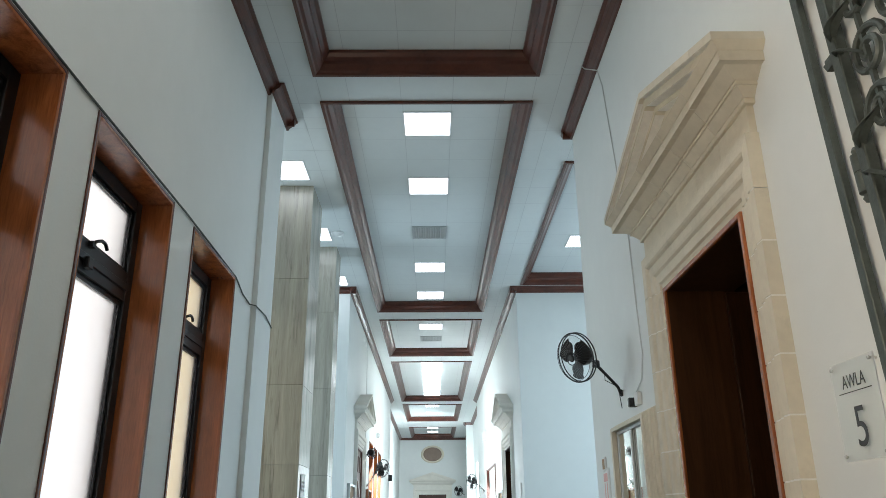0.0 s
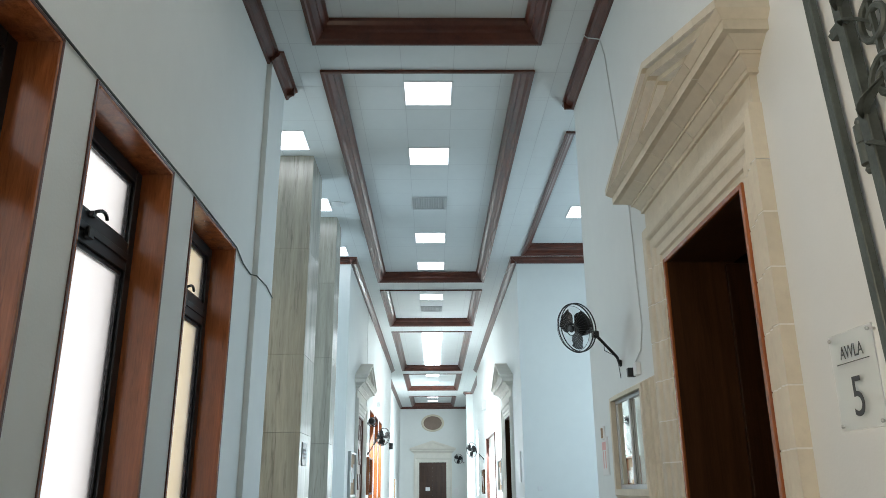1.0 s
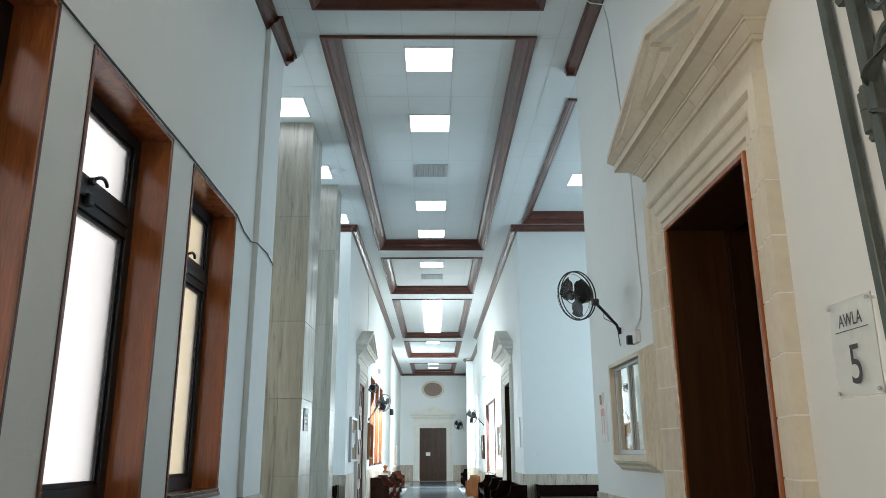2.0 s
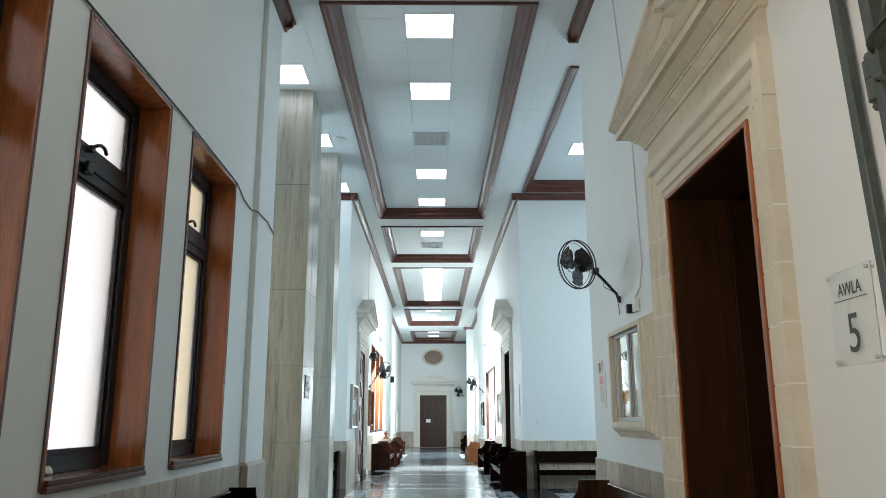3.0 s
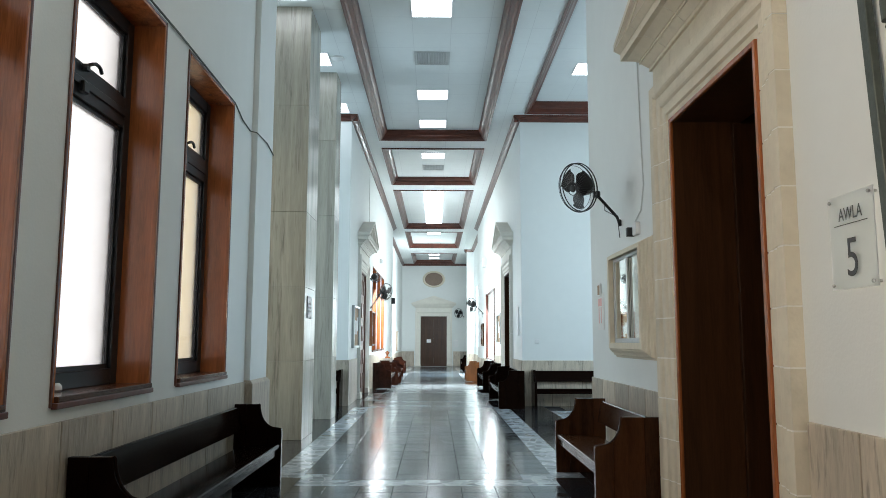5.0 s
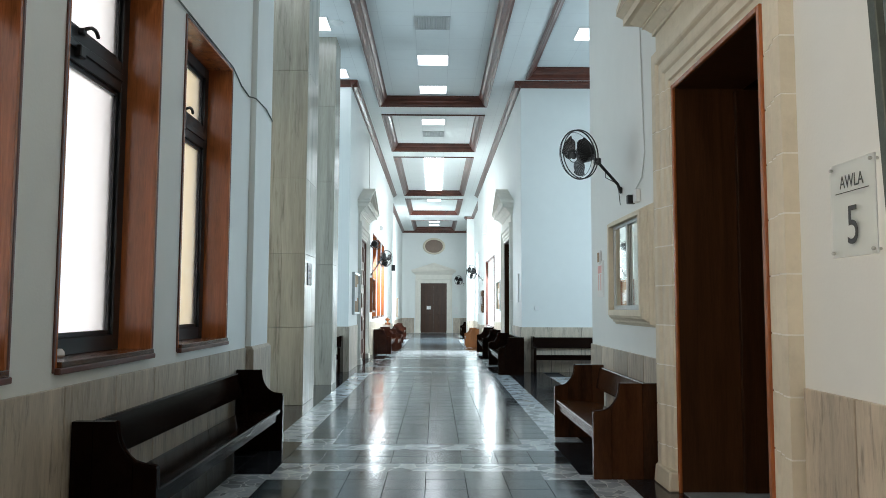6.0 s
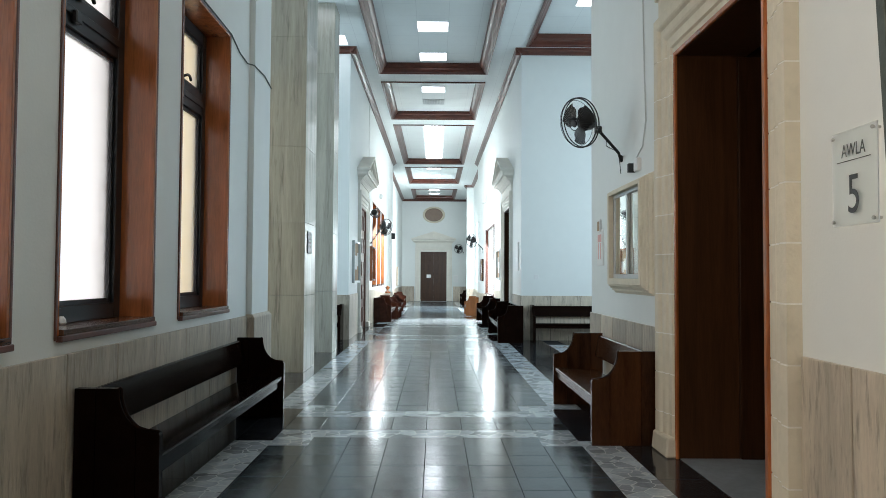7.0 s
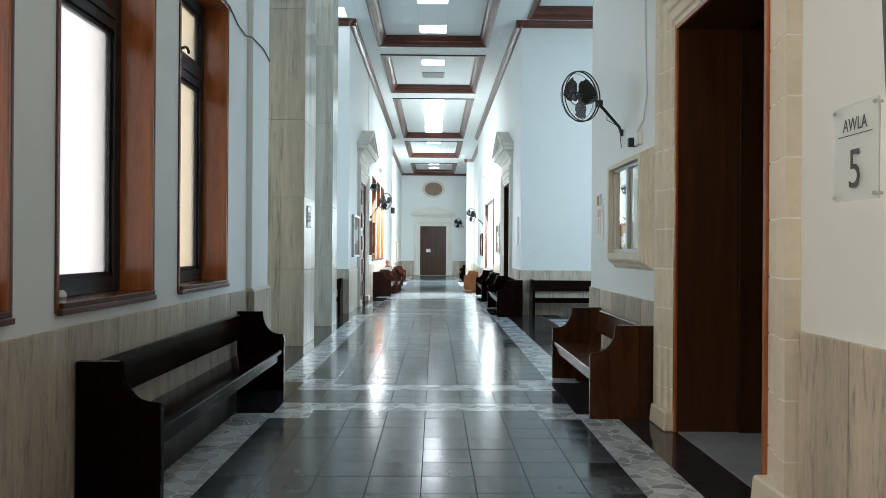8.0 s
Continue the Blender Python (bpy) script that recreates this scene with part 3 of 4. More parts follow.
# a wide window in the far right wall
def wide_window():
    th = thing("window_7", on_right(FR, 23.75, WIN_Z0 - 0.3), "wide bright window in a thin wooden casing", "window", "", "structure")
    for a in ((-1.55, -1.52, -0.06, 0.03, 0, 2.13), (1.49, 1.55, -0.03, 0.03, 0, 2.13), (-1.51, 1.51, -0.03, 0.03, 2.09, 2.13), (-1.51, 1.51, -0.03, 0.03, 0, 0.04)):
        b = bmesh.new()
        box(b, *a)
        part("casing", b, MAHOGANY, th, bevel=0.004)
    for k in range(3):
        b = bmesh.new()
        box(b, -1.5 + k, -0.5 + k, 0.2, 0.206, 0.04, 2.08)
        part("pane", b, FROSTED, th).visible_shadow = False
    return th


wide_window()


# ---- benches ----
def between(outline, lo, hi):
    """The part of an outline that lies between two values of its first number."""
    for limit, keep in ((lo, 1), (hi, -1)):
        out = []
        for p, q in zip(outline, outline[1:] + outline[:1]):
            a, c = keep * (p[0] - limit), keep * (q[0] - limit)
            if a >= 0:
                out.append(p)
            if (a > 0 and c < 0) or (a < 0 and c > 0):
                t = a / (a - c)
                out.append((p[0] + t * (q[0] - p[0]), p[1] + t * (q[1] - p[1])))
        outline = out
    return outline


def make_bench(length, wood, label, group="pews", D=0.5):
    """A pew along local x, its back against y = 0, the sitter facing -y."""
    th = thing("bench", pose(0, 0, 0), label, "bench", group)
    Hb, Ha = 0.722, 0.5
    flat = D - 0.205
    outline = [(0.0, 0.0), (0.0, Hb), (-flat + 0.01, Hb), (-flat, Hb - 0.008)]
    for k in range(1, 12):
        a = radians(90 * k / 11)
        outline.append((-flat - 0.15 * (1 - math.cos(a)), Hb - 0.008 - (Hb - Ha - 0.016) * math.sin(a)))
    outline += [(-D + 0.02, Ha + 0.003), (-D + 0.006, Ha), (-D, Ha - 0.012), (-D, 0.0)]
    for sx in (-1, 1):
        x = sx * (length / 2 - 0.025)
        cuts = (0.0, -0.2 * D - 0.02, -0.72 * D, -D)
        for hi, lo in zip(cuts, cuts[1:]):
            b = bmesh.new()
            prism(b, between(outline, lo + (0.0008 if lo > -D else 0), hi - (0.0008 if hi < 0 else 0)), "x", x - 0.025, x + 0.025)
            part("end_board", b, wood, th, bevel=0.0025)
        # rounded capping along the swept top of the end
        b = bmesh.new()
        tube(b, [(x, u, v) for u, v in outline[2:-2]], 0.009, 6)
        part("capping", b, wood, th, smooth=True)
    i = length / 2 - 0.05
    b = bmesh.new()
    slab(b, -i, i, -D + 0.012, -0.06, 0.335, -i, i, -D + 0.008, -0.06, 0.378)
    for v in b.verts:
        if v.co.y > -0.1:
            v.co.z -= 0.025
    part("seat", b, wood, th, bevel=0.008)
    b = bmesh.new()
    box(b, -i, i, -D + 0.03, -D + 0.055, 0.275, 0.334)
    part("apron", b, wood, th, bevel=0.003)
    b = bmesh.new()
    slab(b, -i, i, -0.085, -0.055, 0.49, -i, i, -0.045, -0.012, 0.70)
    part("back_board", b, wood, th, bevel=0.008)
    return th


bench_left = make_bench(3.18, BENCH_WOOD, "long dark polished wooden pew by the windows", D=0.43)
bench_left.matrix_basis = on_left(XL + 0.03, 5.44, 0)
bench_right = make_bench(1.92, BENCH_RED, "short reddish-brown wooden pew beside the door surround")
bench_right.matrix_basis = on_right(XR - 0.045, 6.8, 0)
bench_far = make_bench(2.6, BENCH_WOOD, "dark wooden pew along the far passage wall", "far pews")
bench_far.matrix_basis = on_right(FR - 0.03, 15.95, 0)
copy_thing(bench_far, on_right(FR - 0.03, 20.8, fall(20.8)))
copy_thing(bench_far, on_right(1.97 - 0.03, 42.3, DROP))
bench_red = make_bench(2.6, BENCH_FAR, "reddish wooden pew below the far windows", "far pews")
bench_red.matrix_basis = on_left(FL + 0.03, 22.5, fall(22.5))
for y, x in ((26.4, FL), (31.9, -1.9), (38.2, -2.02)):
    copy_thing(bench_red, on_left(x + 0.03, y, fall(y)))
bench_sunlit = make_bench(1.6, BENCH_SUNLIT, "brown wooden pew with sunlight put into its orange colour", "far pews")
bench_sunlit.matrix_basis = on_right(FR - 0.03, 30.5, DROP)
copy_thing(bench_far, pose(3.22, FACE - 0.04, 0)).name = "bench"
copy_thing(bench_far, pose(-3.13, FACE - 0.04, 0)).name = "bench"


# ---- stone door surrounds with pediments ----
JAMB = [(0.0, 0.0), (0.0, 0.012), (0.05, 0.014), (0.06, 0.03), (0.13, 0.03), (0.145, 0.045), (0.165, 0.05), (0.22, 0.05), (0.235, 0.068), (0.25, 0.075), (0.325, 0.075), (0.325, 0.0)]


def door_surround(m, wide, high, label, detailed=True):
    """Limestone architrave, frieze and pediment; the wall is y = 0, outwards is -y, the opening is centred on x = 0."""
    th = thing("door_surround", m, label, "door surround", "door surrounds", "structure")
    hw, A = wide / 2, 0.325
    stone = LIMESTONE if detailed else PALE_STONE
    # jamb blocks
    n = 10 if detailed else 4
    step = high / n
    for sx in (-1, 1):
        for k in range(n):
            b = bmesh.new()
            z0, z1 = k * step + 0.0045, (k + 1) * step - 0.0045
            prism(b, [(sx * (hw + d), -p) for d, p in JAMB], "z", z0, z1)
            part("jamb_block", b, stone, th)
        b = bmesh.new()
        prism(b, [(sx * (hw + d + (0.004 if d == 0 else -0.004 if d > 0.3 else 0)), -max(0, p - 0.004)) for d, p in JAMB], "z", 0, high)
        part("joint", b, MORTAR, th)
        b = bmesh.new()
        slab(b, min(sx * (hw - 0.012), sx * (hw + A + 0.03)), max(sx * (hw - 0.012), sx * (hw + A + 0.03)), -0.1, 0, 0,
             min(sx * (hw - 0.008), sx * (hw + A + 0.02)), max(sx * (hw - 0.008), sx * (hw + A + 0.02)), -0.088, 0, 0.14)
        part("plinth", b, stone, th, bevel=0.012)
    # lintel, mitred over the jambs
    b = bmesh.new()
    rows = []
    for d, p in JAMB:
        rows.append((b.verts.new((-hw - d, -p, high + d)), b.verts.new((hw + d, -p, high + d))))
    for r, s in zip(rows, rows[1:] + rows[:1]):
        b.faces.new((r[0], r[1], s[1], s[0]))
    part("lintel", b, stone, th)
    for sx in (-1, 1):
        b = bmesh.new()
        lo, hi = [], []
        for d, p in JAMB:
            lo.append(b.verts.new((sx * (hw + d), -p, high)))
            hi.append(b.verts.new((sx * (hw + d), -p, high + d)))
        for k in range(len(lo)):
            b.faces.new((lo[k], lo[(k + 1) % len(lo)], hi[(k + 1) % len(lo)], hi[k]))
        part("mitre_block", b, stone, th)
    W = hw + A
    # frieze in blocks
    zf0, zf1 = high + A, high + A + 0.17
    nf = 5 if detailed else 1
    for k in range(nf):
        b = bmesh.new()
        box(b, -W + 0.01 + (2 * W - 0.02) * k / nf + 0.002, -W + 0.01 + (2 * W - 0.02) * (k + 1) / nf - 0.002, -0.04, 0, zf0 + 0.001, zf1)
        part("frieze_block", b, stone, th)
    # stepped cornice, returned at its ends
    z = zf1
    for p0, p1, dz in ((0.06, 0.06, 0.03), (0.065, 0.11, 0.05), (0.12, 0.12, 0.02), (0.13, 0.2, 0.05), (0.24, 0.24, 0.06), (0.245, 0.285, 0.04)):
        nb = 5 if detailed else 1
        lo0, lo1 = W + p0 - 0.04, W + p1 - 0.04
        cuts = [-1 + 2 * k / nb for k in range(nb + 1)]
        for k in range(nb):
            g0, g1 = (0.003 if k else 0.0), (0.003 if k < nb - 1 else 0.0)
            b = bmesh.new()
            slab(b, cuts[k] * lo0 + g0, cuts[k + 1] * lo0 - g1, -p0, 0, z, cuts[k] * lo1 + g0, cuts[k + 1] * lo1 - g1, -p1, 0, z + dz)
            part("cornice_block", b, stone, th)
        if detailed:
            b = bmesh.new()
            slab(b, -lo0 + 0.01, lo0 - 0.01, -p0 + 0.004, 0, z + 0.001, -lo1 + 0.01, lo1 - 0.01, -p1 + 0.004, 0, z + dz - 0.001)
            part("joint", b, MORTAR, th)
        z += dz
    # gable: raking cornice and sunk field
    E = W + 0.285 - 0.045
    rise = E * 0.325
    slope = rise / E
    b = bmesh.new()
    prism(b, [(-E + 0.1, z), (E - 0.1, z), (0, z + rise - 0.06)], "y", -0.11, 0)
    part("tympanum", b, stone, th)
    for sx in (-1, 1):
        for p, lo, hi in ((0.285, 0.0, 0.05), (0.25, -0.06, -0.001), (0.18, -0.1, -0.061)):
            b = bmesh.new()
            poly = [(sx * E, z + max(lo, 0) + 0.0), (sx * E, z + hi if hi > 0 else z), (0, z + rise + hi), (0, z + rise + lo)]
            if lo < 0:
                off = -lo / slope
                off2 = -hi / slope
                poly = [(sx * (E - off), z + 0.001), (sx * (E - off2), z + 0.001), (0, z + rise + hi), (0, z + rise + lo)]
            if not detailed:
                prism(b, poly, "y", -p, 0)
                part("raking_block", b, stone, th)
                continue
            ends = [Vector(q) for q in poly]
            inner = [ends[0].lerp(ends[3], 0.03), ends[1].lerp(ends[2], 0.03), ends[1].lerp(ends[2], 0.97), ends[0].lerp(ends[3], 0.97)]
            prism(b, [(q.x, q.y - 0.002) for q in inner], "y", -p + 0.004, -0.002)
            part("joint", b, MORTAR, th)
            for k in range(4):
                u, w = k / 4 + (0.0015 if k else 0), (k + 1) / 4 - (0.0015 if k < 3 else 0)
                b = bmesh.new()
                prism(b, [tuple(ends[0].lerp(ends[3], u)), tuple(ends[1].lerp(ends[2], u)), tuple(ends[1].lerp(ends[2], w)), tuple(ends[0].lerp(ends[3], w))], "y", -p, 0)
                part("raking_block", b, stone, th)
    return th


door_surround(on_right(XR, (DOOR_Y0 + DOOR_Y1) / 2, 0), DOOR_Y1 - DOOR_Y0, DOOR_Z, "carved limestone door surround with triangular pediment")
door_surround(on_left(FL, 18.175, 0), 1.65, 2.9, "pale limestone door surround with pediment on the far wall", False)
door_surround(on_right(FR, 18.175, 0), 1.65, 2.9, "pale limestone door surround with pediment on the far wall", False)
door_surround(pose(MID - 0.02, FAR, DROP), 1.58, 3.0, "pale limestone door surround with pediment on the end wall", False)


# ---- doors ----
def leaf(b_parent, x0, x1, z1, y, rows, wood, name="door_leaf"):
    """A panelled leaf: field, stiles and raised panels."""
    b = bmesh.new()
    box(b, x0, x1, y, y + 0.035, 0.008, z1)
    ob = part(name, b, wood, b_parent)
    w = (x1 - x0 - 0.3) / 2
    h = (z1 - 0.12 * (rows + 1)) / rows
    for k in range(rows):
        for j in range(2):
            b = bmesh.new()
            a, c = x0 + 0.1 + j * (w + 0.1), 0.12 + k * (h + 0.12)
            slab(b, a + 0.04, a + w - 0.04, y - 0.022, y, c + 0.04, a + 0.04, a + w - 0.04, y - 0.022, y, c + h - 0.04)
            part("panel", b, wood, ob, bevel=0.01)
    return ob


d = thing("door_1", on_right(XR, (DOOR_Y0 + DOOR_Y1) / 2, 0), "dark wooden door standing open in a deep lining", "door", "", "structure")
hw = (DOOR_Y1 - DOOR_Y0) / 2
for a in ((-hw, -hw + 0.03, -0.008, 0.5, 0, DOOR_Z), (hw - 0.03, hw, -0.008, 0.5, 0, DOOR_Z), (-hw + 0.03, hw - 0.03, -0.008, 0.5, DOOR_Z - 0.03, DOOR_Z)):
    b = bmesh.new()
    box(b, *a)
    part("lining", b, DOOR_WOOD, d, "dark varnished wood lining", bevel=0.004)
for a in ((-hw - 0.001, -hw + 0.035, -0.03, -0.008, 0, DOOR_Z), (hw - 0.035, hw + 0.001, -0.03, -0.008, 0, DOOR_Z), (-hw + 0.035, hw - 0.035, -0.03, -0.008, DOOR_Z - 0.035, DOOR_Z)):
    b = bmesh.new()
    box(b, *a)
    part("edging", b, REVEAL_WOOD, d, bevel=0.004)
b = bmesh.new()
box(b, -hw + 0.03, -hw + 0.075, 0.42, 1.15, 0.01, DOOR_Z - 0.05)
part("door_leaf", b, DOOR_SHADED, d, bevel=0.004)
# lobby walls are made up, their colour darkened as shade
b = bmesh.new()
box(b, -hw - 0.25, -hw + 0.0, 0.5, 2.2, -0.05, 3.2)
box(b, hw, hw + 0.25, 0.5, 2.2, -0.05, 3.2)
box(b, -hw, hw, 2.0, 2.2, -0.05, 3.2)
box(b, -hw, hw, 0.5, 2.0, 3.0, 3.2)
solid_room = part("lobby_panelling", b, DOOR_SHADED, d, "made-up lobby panelling with shade put into its wood colour")
b = bmesh.new()
box(b, -hw, hw, 0.0, 2.0, -0.004, 0.006)
part("threshold", b, THRESHOLD_AND_LIT_TILE, d, "worn pale marble threshold")

for n, (m, wide, high) in enumerate(((on_left(FL, 18.175, 0), 1.65, 2.9), (on_right(FR, 18.175, 0), 1.65, 2.9), (pose(MID - 0.02, FAR, DROP), 1.58, 3.0))):
    d = thing("door_%d" % (n + 2), m, "closed panelled brown wooden double door in a stone surround", "door", "", "structure")
    b = bmesh.new()
    dp = (0.04, 0.2, -0.012)[n]
    # the far left door has its glancing light put into the colour
    wood = DOOR_LIT if n == 0 else DOOR_WOOD
    leaf(d, -wide / 2, -0.0005, high, dp, 5, wood)
    leaf(d, 0.0005, wide / 2, high, dp, 5, wood)
    if n < 2:
        for a in ((-wide / 2, -wide / 2 + 0.025, -0.006, dp, 0, high), (wide / 2 - 0.025, wide / 2, -0.006, dp, 0, high), (-wide / 2 + 0.025, wide / 2 - 0.025, -0.006, dp, high - 0.025, high)):
            b = bmesh.new()
            box(b, *a)
            part("lining", b, wood, d)
    if n == 2:
        b = bmesh.new()
        box(b, -0.42, -0.16, dp - 0.034, dp - 0.024, 1.42, 1.62)
        part("notice", b, PAPER, d, "white paper notice")

# oval pane over the end door
ov = thing("oval_window", pose(MID - 0.02, FAR, 4.98), "oval brown pane in a pale stone ring", "window")
b = bmesh.new()
ring = [(0.54, 0.0), (0.54, 0.05), (0.56, 0.07), (0.64, 0.07), (0.68, 0.04), (0.68, 0.0)]
lathe(b, ring, 40, Matrix.Diagonal((1, 1, 0.74, 1)) @ pose(0, 0, 0, 90))
part("ring", b, LIMESTONE, ov, smooth=True)
b = bmesh.new()
lathe(b, [(0.56, 0.0), (0.56, 0.012)], 40, Matrix.Diagonal((1, 1, 0.74, 1)) @ pose(0, 0, 0, 90))
part("pane", b, DARK_GLASS, ov)


# ---- wall fans ----
def wall_fan(m, reach, label, turn, size=0.225, blades=True):
    """A black fan on a bent arm; the wall is y = 0 and outwards -y. reach: the hub's place, turn: the way it faces."""
    th = thing("wall_fan", m, label, "fan", "wall fans")
    hub = Vector(reach)
    b = bmesh.new()
    box(b, -0.014, 0.014, -0.025, 0.0, -0.03, 0.035)
    part("bracket", b, BLACK_PLASTIC, th, bevel=0.008)
    b = bmesh.new()
    knee = Vector((hub.x * 0.25, -0.05, 0.05))
    back = hub - Vector(turn).normalized() * 0.15
    tube(b, [(0, -0.02, 0.0), knee, knee.lerp(back, 0.5), back], 0.014, 10)
    part("arm", b, BLACK_PLASTIC, th, smooth=True)
    b = bmesh.new()
    box(b, *[c for i in range(3) for c in ((knee.lerp(back, 0.72)[i] - 0.032), (knee.lerp(back, 0.72)[i] + 0.032))])
    part("control_box", b, BLACK_PLASTIC, th, bevel=0.01)
    b = bmesh.new()
    sag = knee.lerp(back, 0.5) + Vector((0.03, 0.01, -0.09))
    tube(b, [back + Vector((0.02, 0, -0.03)), sag + Vector((0, 0, 0.05)), sag, knee + Vector((0.01, 0, 0)), (0.01, -0.02, -0.14)], 0.004, 6)
    part("cord", b, BLACK_PLASTIC, th, smooth=True)
    face = look(hub, hub + Vector(turn))  # looks along -z
    b = bmesh.new()
    lathe(b, [(0.02, 0.17), (0.07, 0.165), (0.085, 0.13), (0.085, 0.06), (0.06, 0.03), (0.03, 0.02)], 24, face)
    motor = part("motor", b, BLACK_PLASTIC, th, smooth=True)
    # cage: rings and thin spokes, front and back
    b = bmesh.new()
    for r, z, w in ((size, 0.0, 0.007), (size, 0.035, 0.006), (size * 0.93, -0.03, 0.0022), (0.06, -0.055, 0.004)):
        tube(b, [face @ Vector((r * math.cos(k * math.pi / 20), r * math.sin(k * math.pi / 20), z)) for k in range(41)], w, 6)
    rim = part("cage_rim", b, BLACK_PLASTIC, th, smooth=True)
    b = bmesh.new()
    for k in range(44):
        a = 2 * math.pi * k / 44
        c, s = math.cos(a), math.sin(a)
        tube(b, [face @ Vector((0.055 * c, 0.055 * s, -0.055)), face @ Vector((size * 0.8 * c, size * 0.8 * s, -0.045)), face @ Vector((size * c, size * s, 0.0))], 0.0005, 3)
        tube(b, [face @ Vector((0.08 * c, 0.08 * s, 0.085)), face @ Vector((size * 0.8 * c, size * 0.8 * s, 0.07)), face @ Vector((size * c, size * s, 0.035))], 0.0005, 3)
    part("cage_wires", b, STEEL, rim, "fine steel wires")
    b = bmesh.new()
    lathe(b, [(0.0, -0.062), (0.03, -0.06), (0.035, -0.05), (0.03, -0.045)], 20, face)
    part("badge", b, BLACK_PLASTIC, rim, smooth=True)
    for k in range(3):
        b = bmesh.new()
        grid = []
        for i in range(7):
            r = 0.04 + (size - 0.065) * i / 6
            half = 0.5 + 0.32 * math.sin(math.pi * min(1, i / 5.0))
            row = []
            for j in range(7):
                a = 2 * math.pi * k / 3 + 0.5 + half * (j / 3 - 1) + 0.25 * i / 6
                row.append(b.verts.new(face @ Vector((r * math.cos(a), r * math.sin(a), -0.012 + 0.045 * (j / 6) * (0.4 + i / 10)))))
            grid.append(row)
        for i in range(6):
            for j in range(6):
                b.faces.new((grid[i][j], grid[i][j + 1], grid[i + 1][j + 1], grid[i + 1][j]))
        bmesh.ops.solidify(b, geom=b.faces[:], thickness=0.003)
        part("blade", b, BLACK_PLASTIC, motor, smooth=True)
    return th


wall_fan(on_right(XR, 7.05, 2.4), (0.18, -0.45, 0.3), "black wall fan with wire cage above the hatch", (0.5, -0.82, -0.25))
wall_fan(on_left(FL, 19.75, 2.84), (-0.15, -0.2, 0.06), "black wall fan high on the far wall", (0.97, -0.2, -0.1), 0.12)
wall_fan(on_left(FL, 20.4, 2.16), (-0.1, -0.42, 0.42), "black wall fan with pale cage by the windows", (-0.6, -0.7, -0.2))
wall_fan(on_right(FR, 27.4, 2.25), (0.25, -0.45, 0.3), "grey-caged wall fan over the sunlit pew", (0.6, -0.7, -0.1), 0.25)
wall_fan(pose(1.75, FAR, 2.7), (-0.35, -0.5, 0.2), "black wall fan on the end wall", (-0.5, -0.8, -0.1), 0.28)


# ---- stone-framed hatch with sliding glass ----
def hatch():
    th = thing("service_hatch", on_right(XR, 6.66, 1.17), "limestone-framed service hatch with sliding glass panes", "hatch")
    # local x runs towards the camera end; frame 1.27 wide
    prof = [(0.0, 0.0), (0.0, 0.105), (0.052, 0.105), (0.056, 0.094), (0.07, 0.09), (0.078, 0.074), (0.09, 0.066), (0.094, 0.05), (0.112, 0.045), (0.118, 0.022), (0.134, 0.014), (0.138, 0.0)]
    for side in range(4):
        b = bmesh.new()
        rows = []
        for d, p in prof:
            c = [(-0.52 - d, 0.11 - d), (0.52 + d, 0.11 - d), (0.52 + d, 0.89 + 0.6 * d), (-0.52 - d, 0.89 + 0.6 * d)]
            u, v = c[side], c[(side + 1) % 4]
            rows.append((b.verts.new((u[0], -p, u[1])), b.verts.new((v[0], -p, v[1]))))
        for u, v in zip(rows, rows[1:] + rows[:1]):
            b.faces.new((u[0], u[1], v[1], v[0]))
        part("stone_frame", b, LIMESTONE, th)
    for a in ((-0.52, -0.49, -0.06, -0.02, 0.11, 0.89), (0.49, 0.52, -0.06, -0.02, 0.11, 0.89), (-0.49, 0.49, -0.06, -0.02, 0.11, 0.15), (-0.49, 0.49, -0.06, -0.02, 0.86, 0.89), (-0.02, 0.02, -0.066, -0.03, 0.15, 0.86)):
        b = bmesh.new()
        box(b, *a)
        part("window_frame", b, ALU, th, "grey aluminium sliding frame", bevel=0.003)
    for x0, x1, y in ((-0.49, 0.02, -0.05), (-0.02, 0.49, -0.04)):
        b = bmesh.new()
        box(b, x0, x1, y, y + 0.005, 0.15, 0.86)
        part("pane", b, MIRRORED, th, "mirrored sliding pane")
    b = bmesh.new()
    box(b, -0.5, 0.5, 0.06, 0.08, 0.1, 0.9)
    part("blind", b, DARK_BLIND, th, "dim grey blind behind the glass")
    return th


DARK_BLIND = material("dim_blind", (0.16, 0.17, 0.17), 0.25, noise_scale=2, spread=0.2)
hatch()

# ---- door plaque ----
pl = thing("door_plaque", on_right(XR, 3.1, 1.716), "frosted acrylic room plaque on steel standoffs", "sign")
b = bmesh.new()
box(b, -0.17, 0.17, -0.026, -0.02, -0.2, 0.2)
plate = part("plate", b, ACRYLIC, pl, bevel=0.001)
plate.visible_shadow = False
for sx in (-1, 1):
    for sz in (-1, 1):
        b = bmesh.new()
        lathe(b, [(0.006, 0.0), (0.006, 0.028), (0.008, 0.03), (0.008, 0.036), (0.006, 0.038)], 16, pose(sx * 0.15, 0, sz * 0.18) @ pose(0, 0, 0, 90))
        part("standoff", b, STEEL, pl, smooth=True)


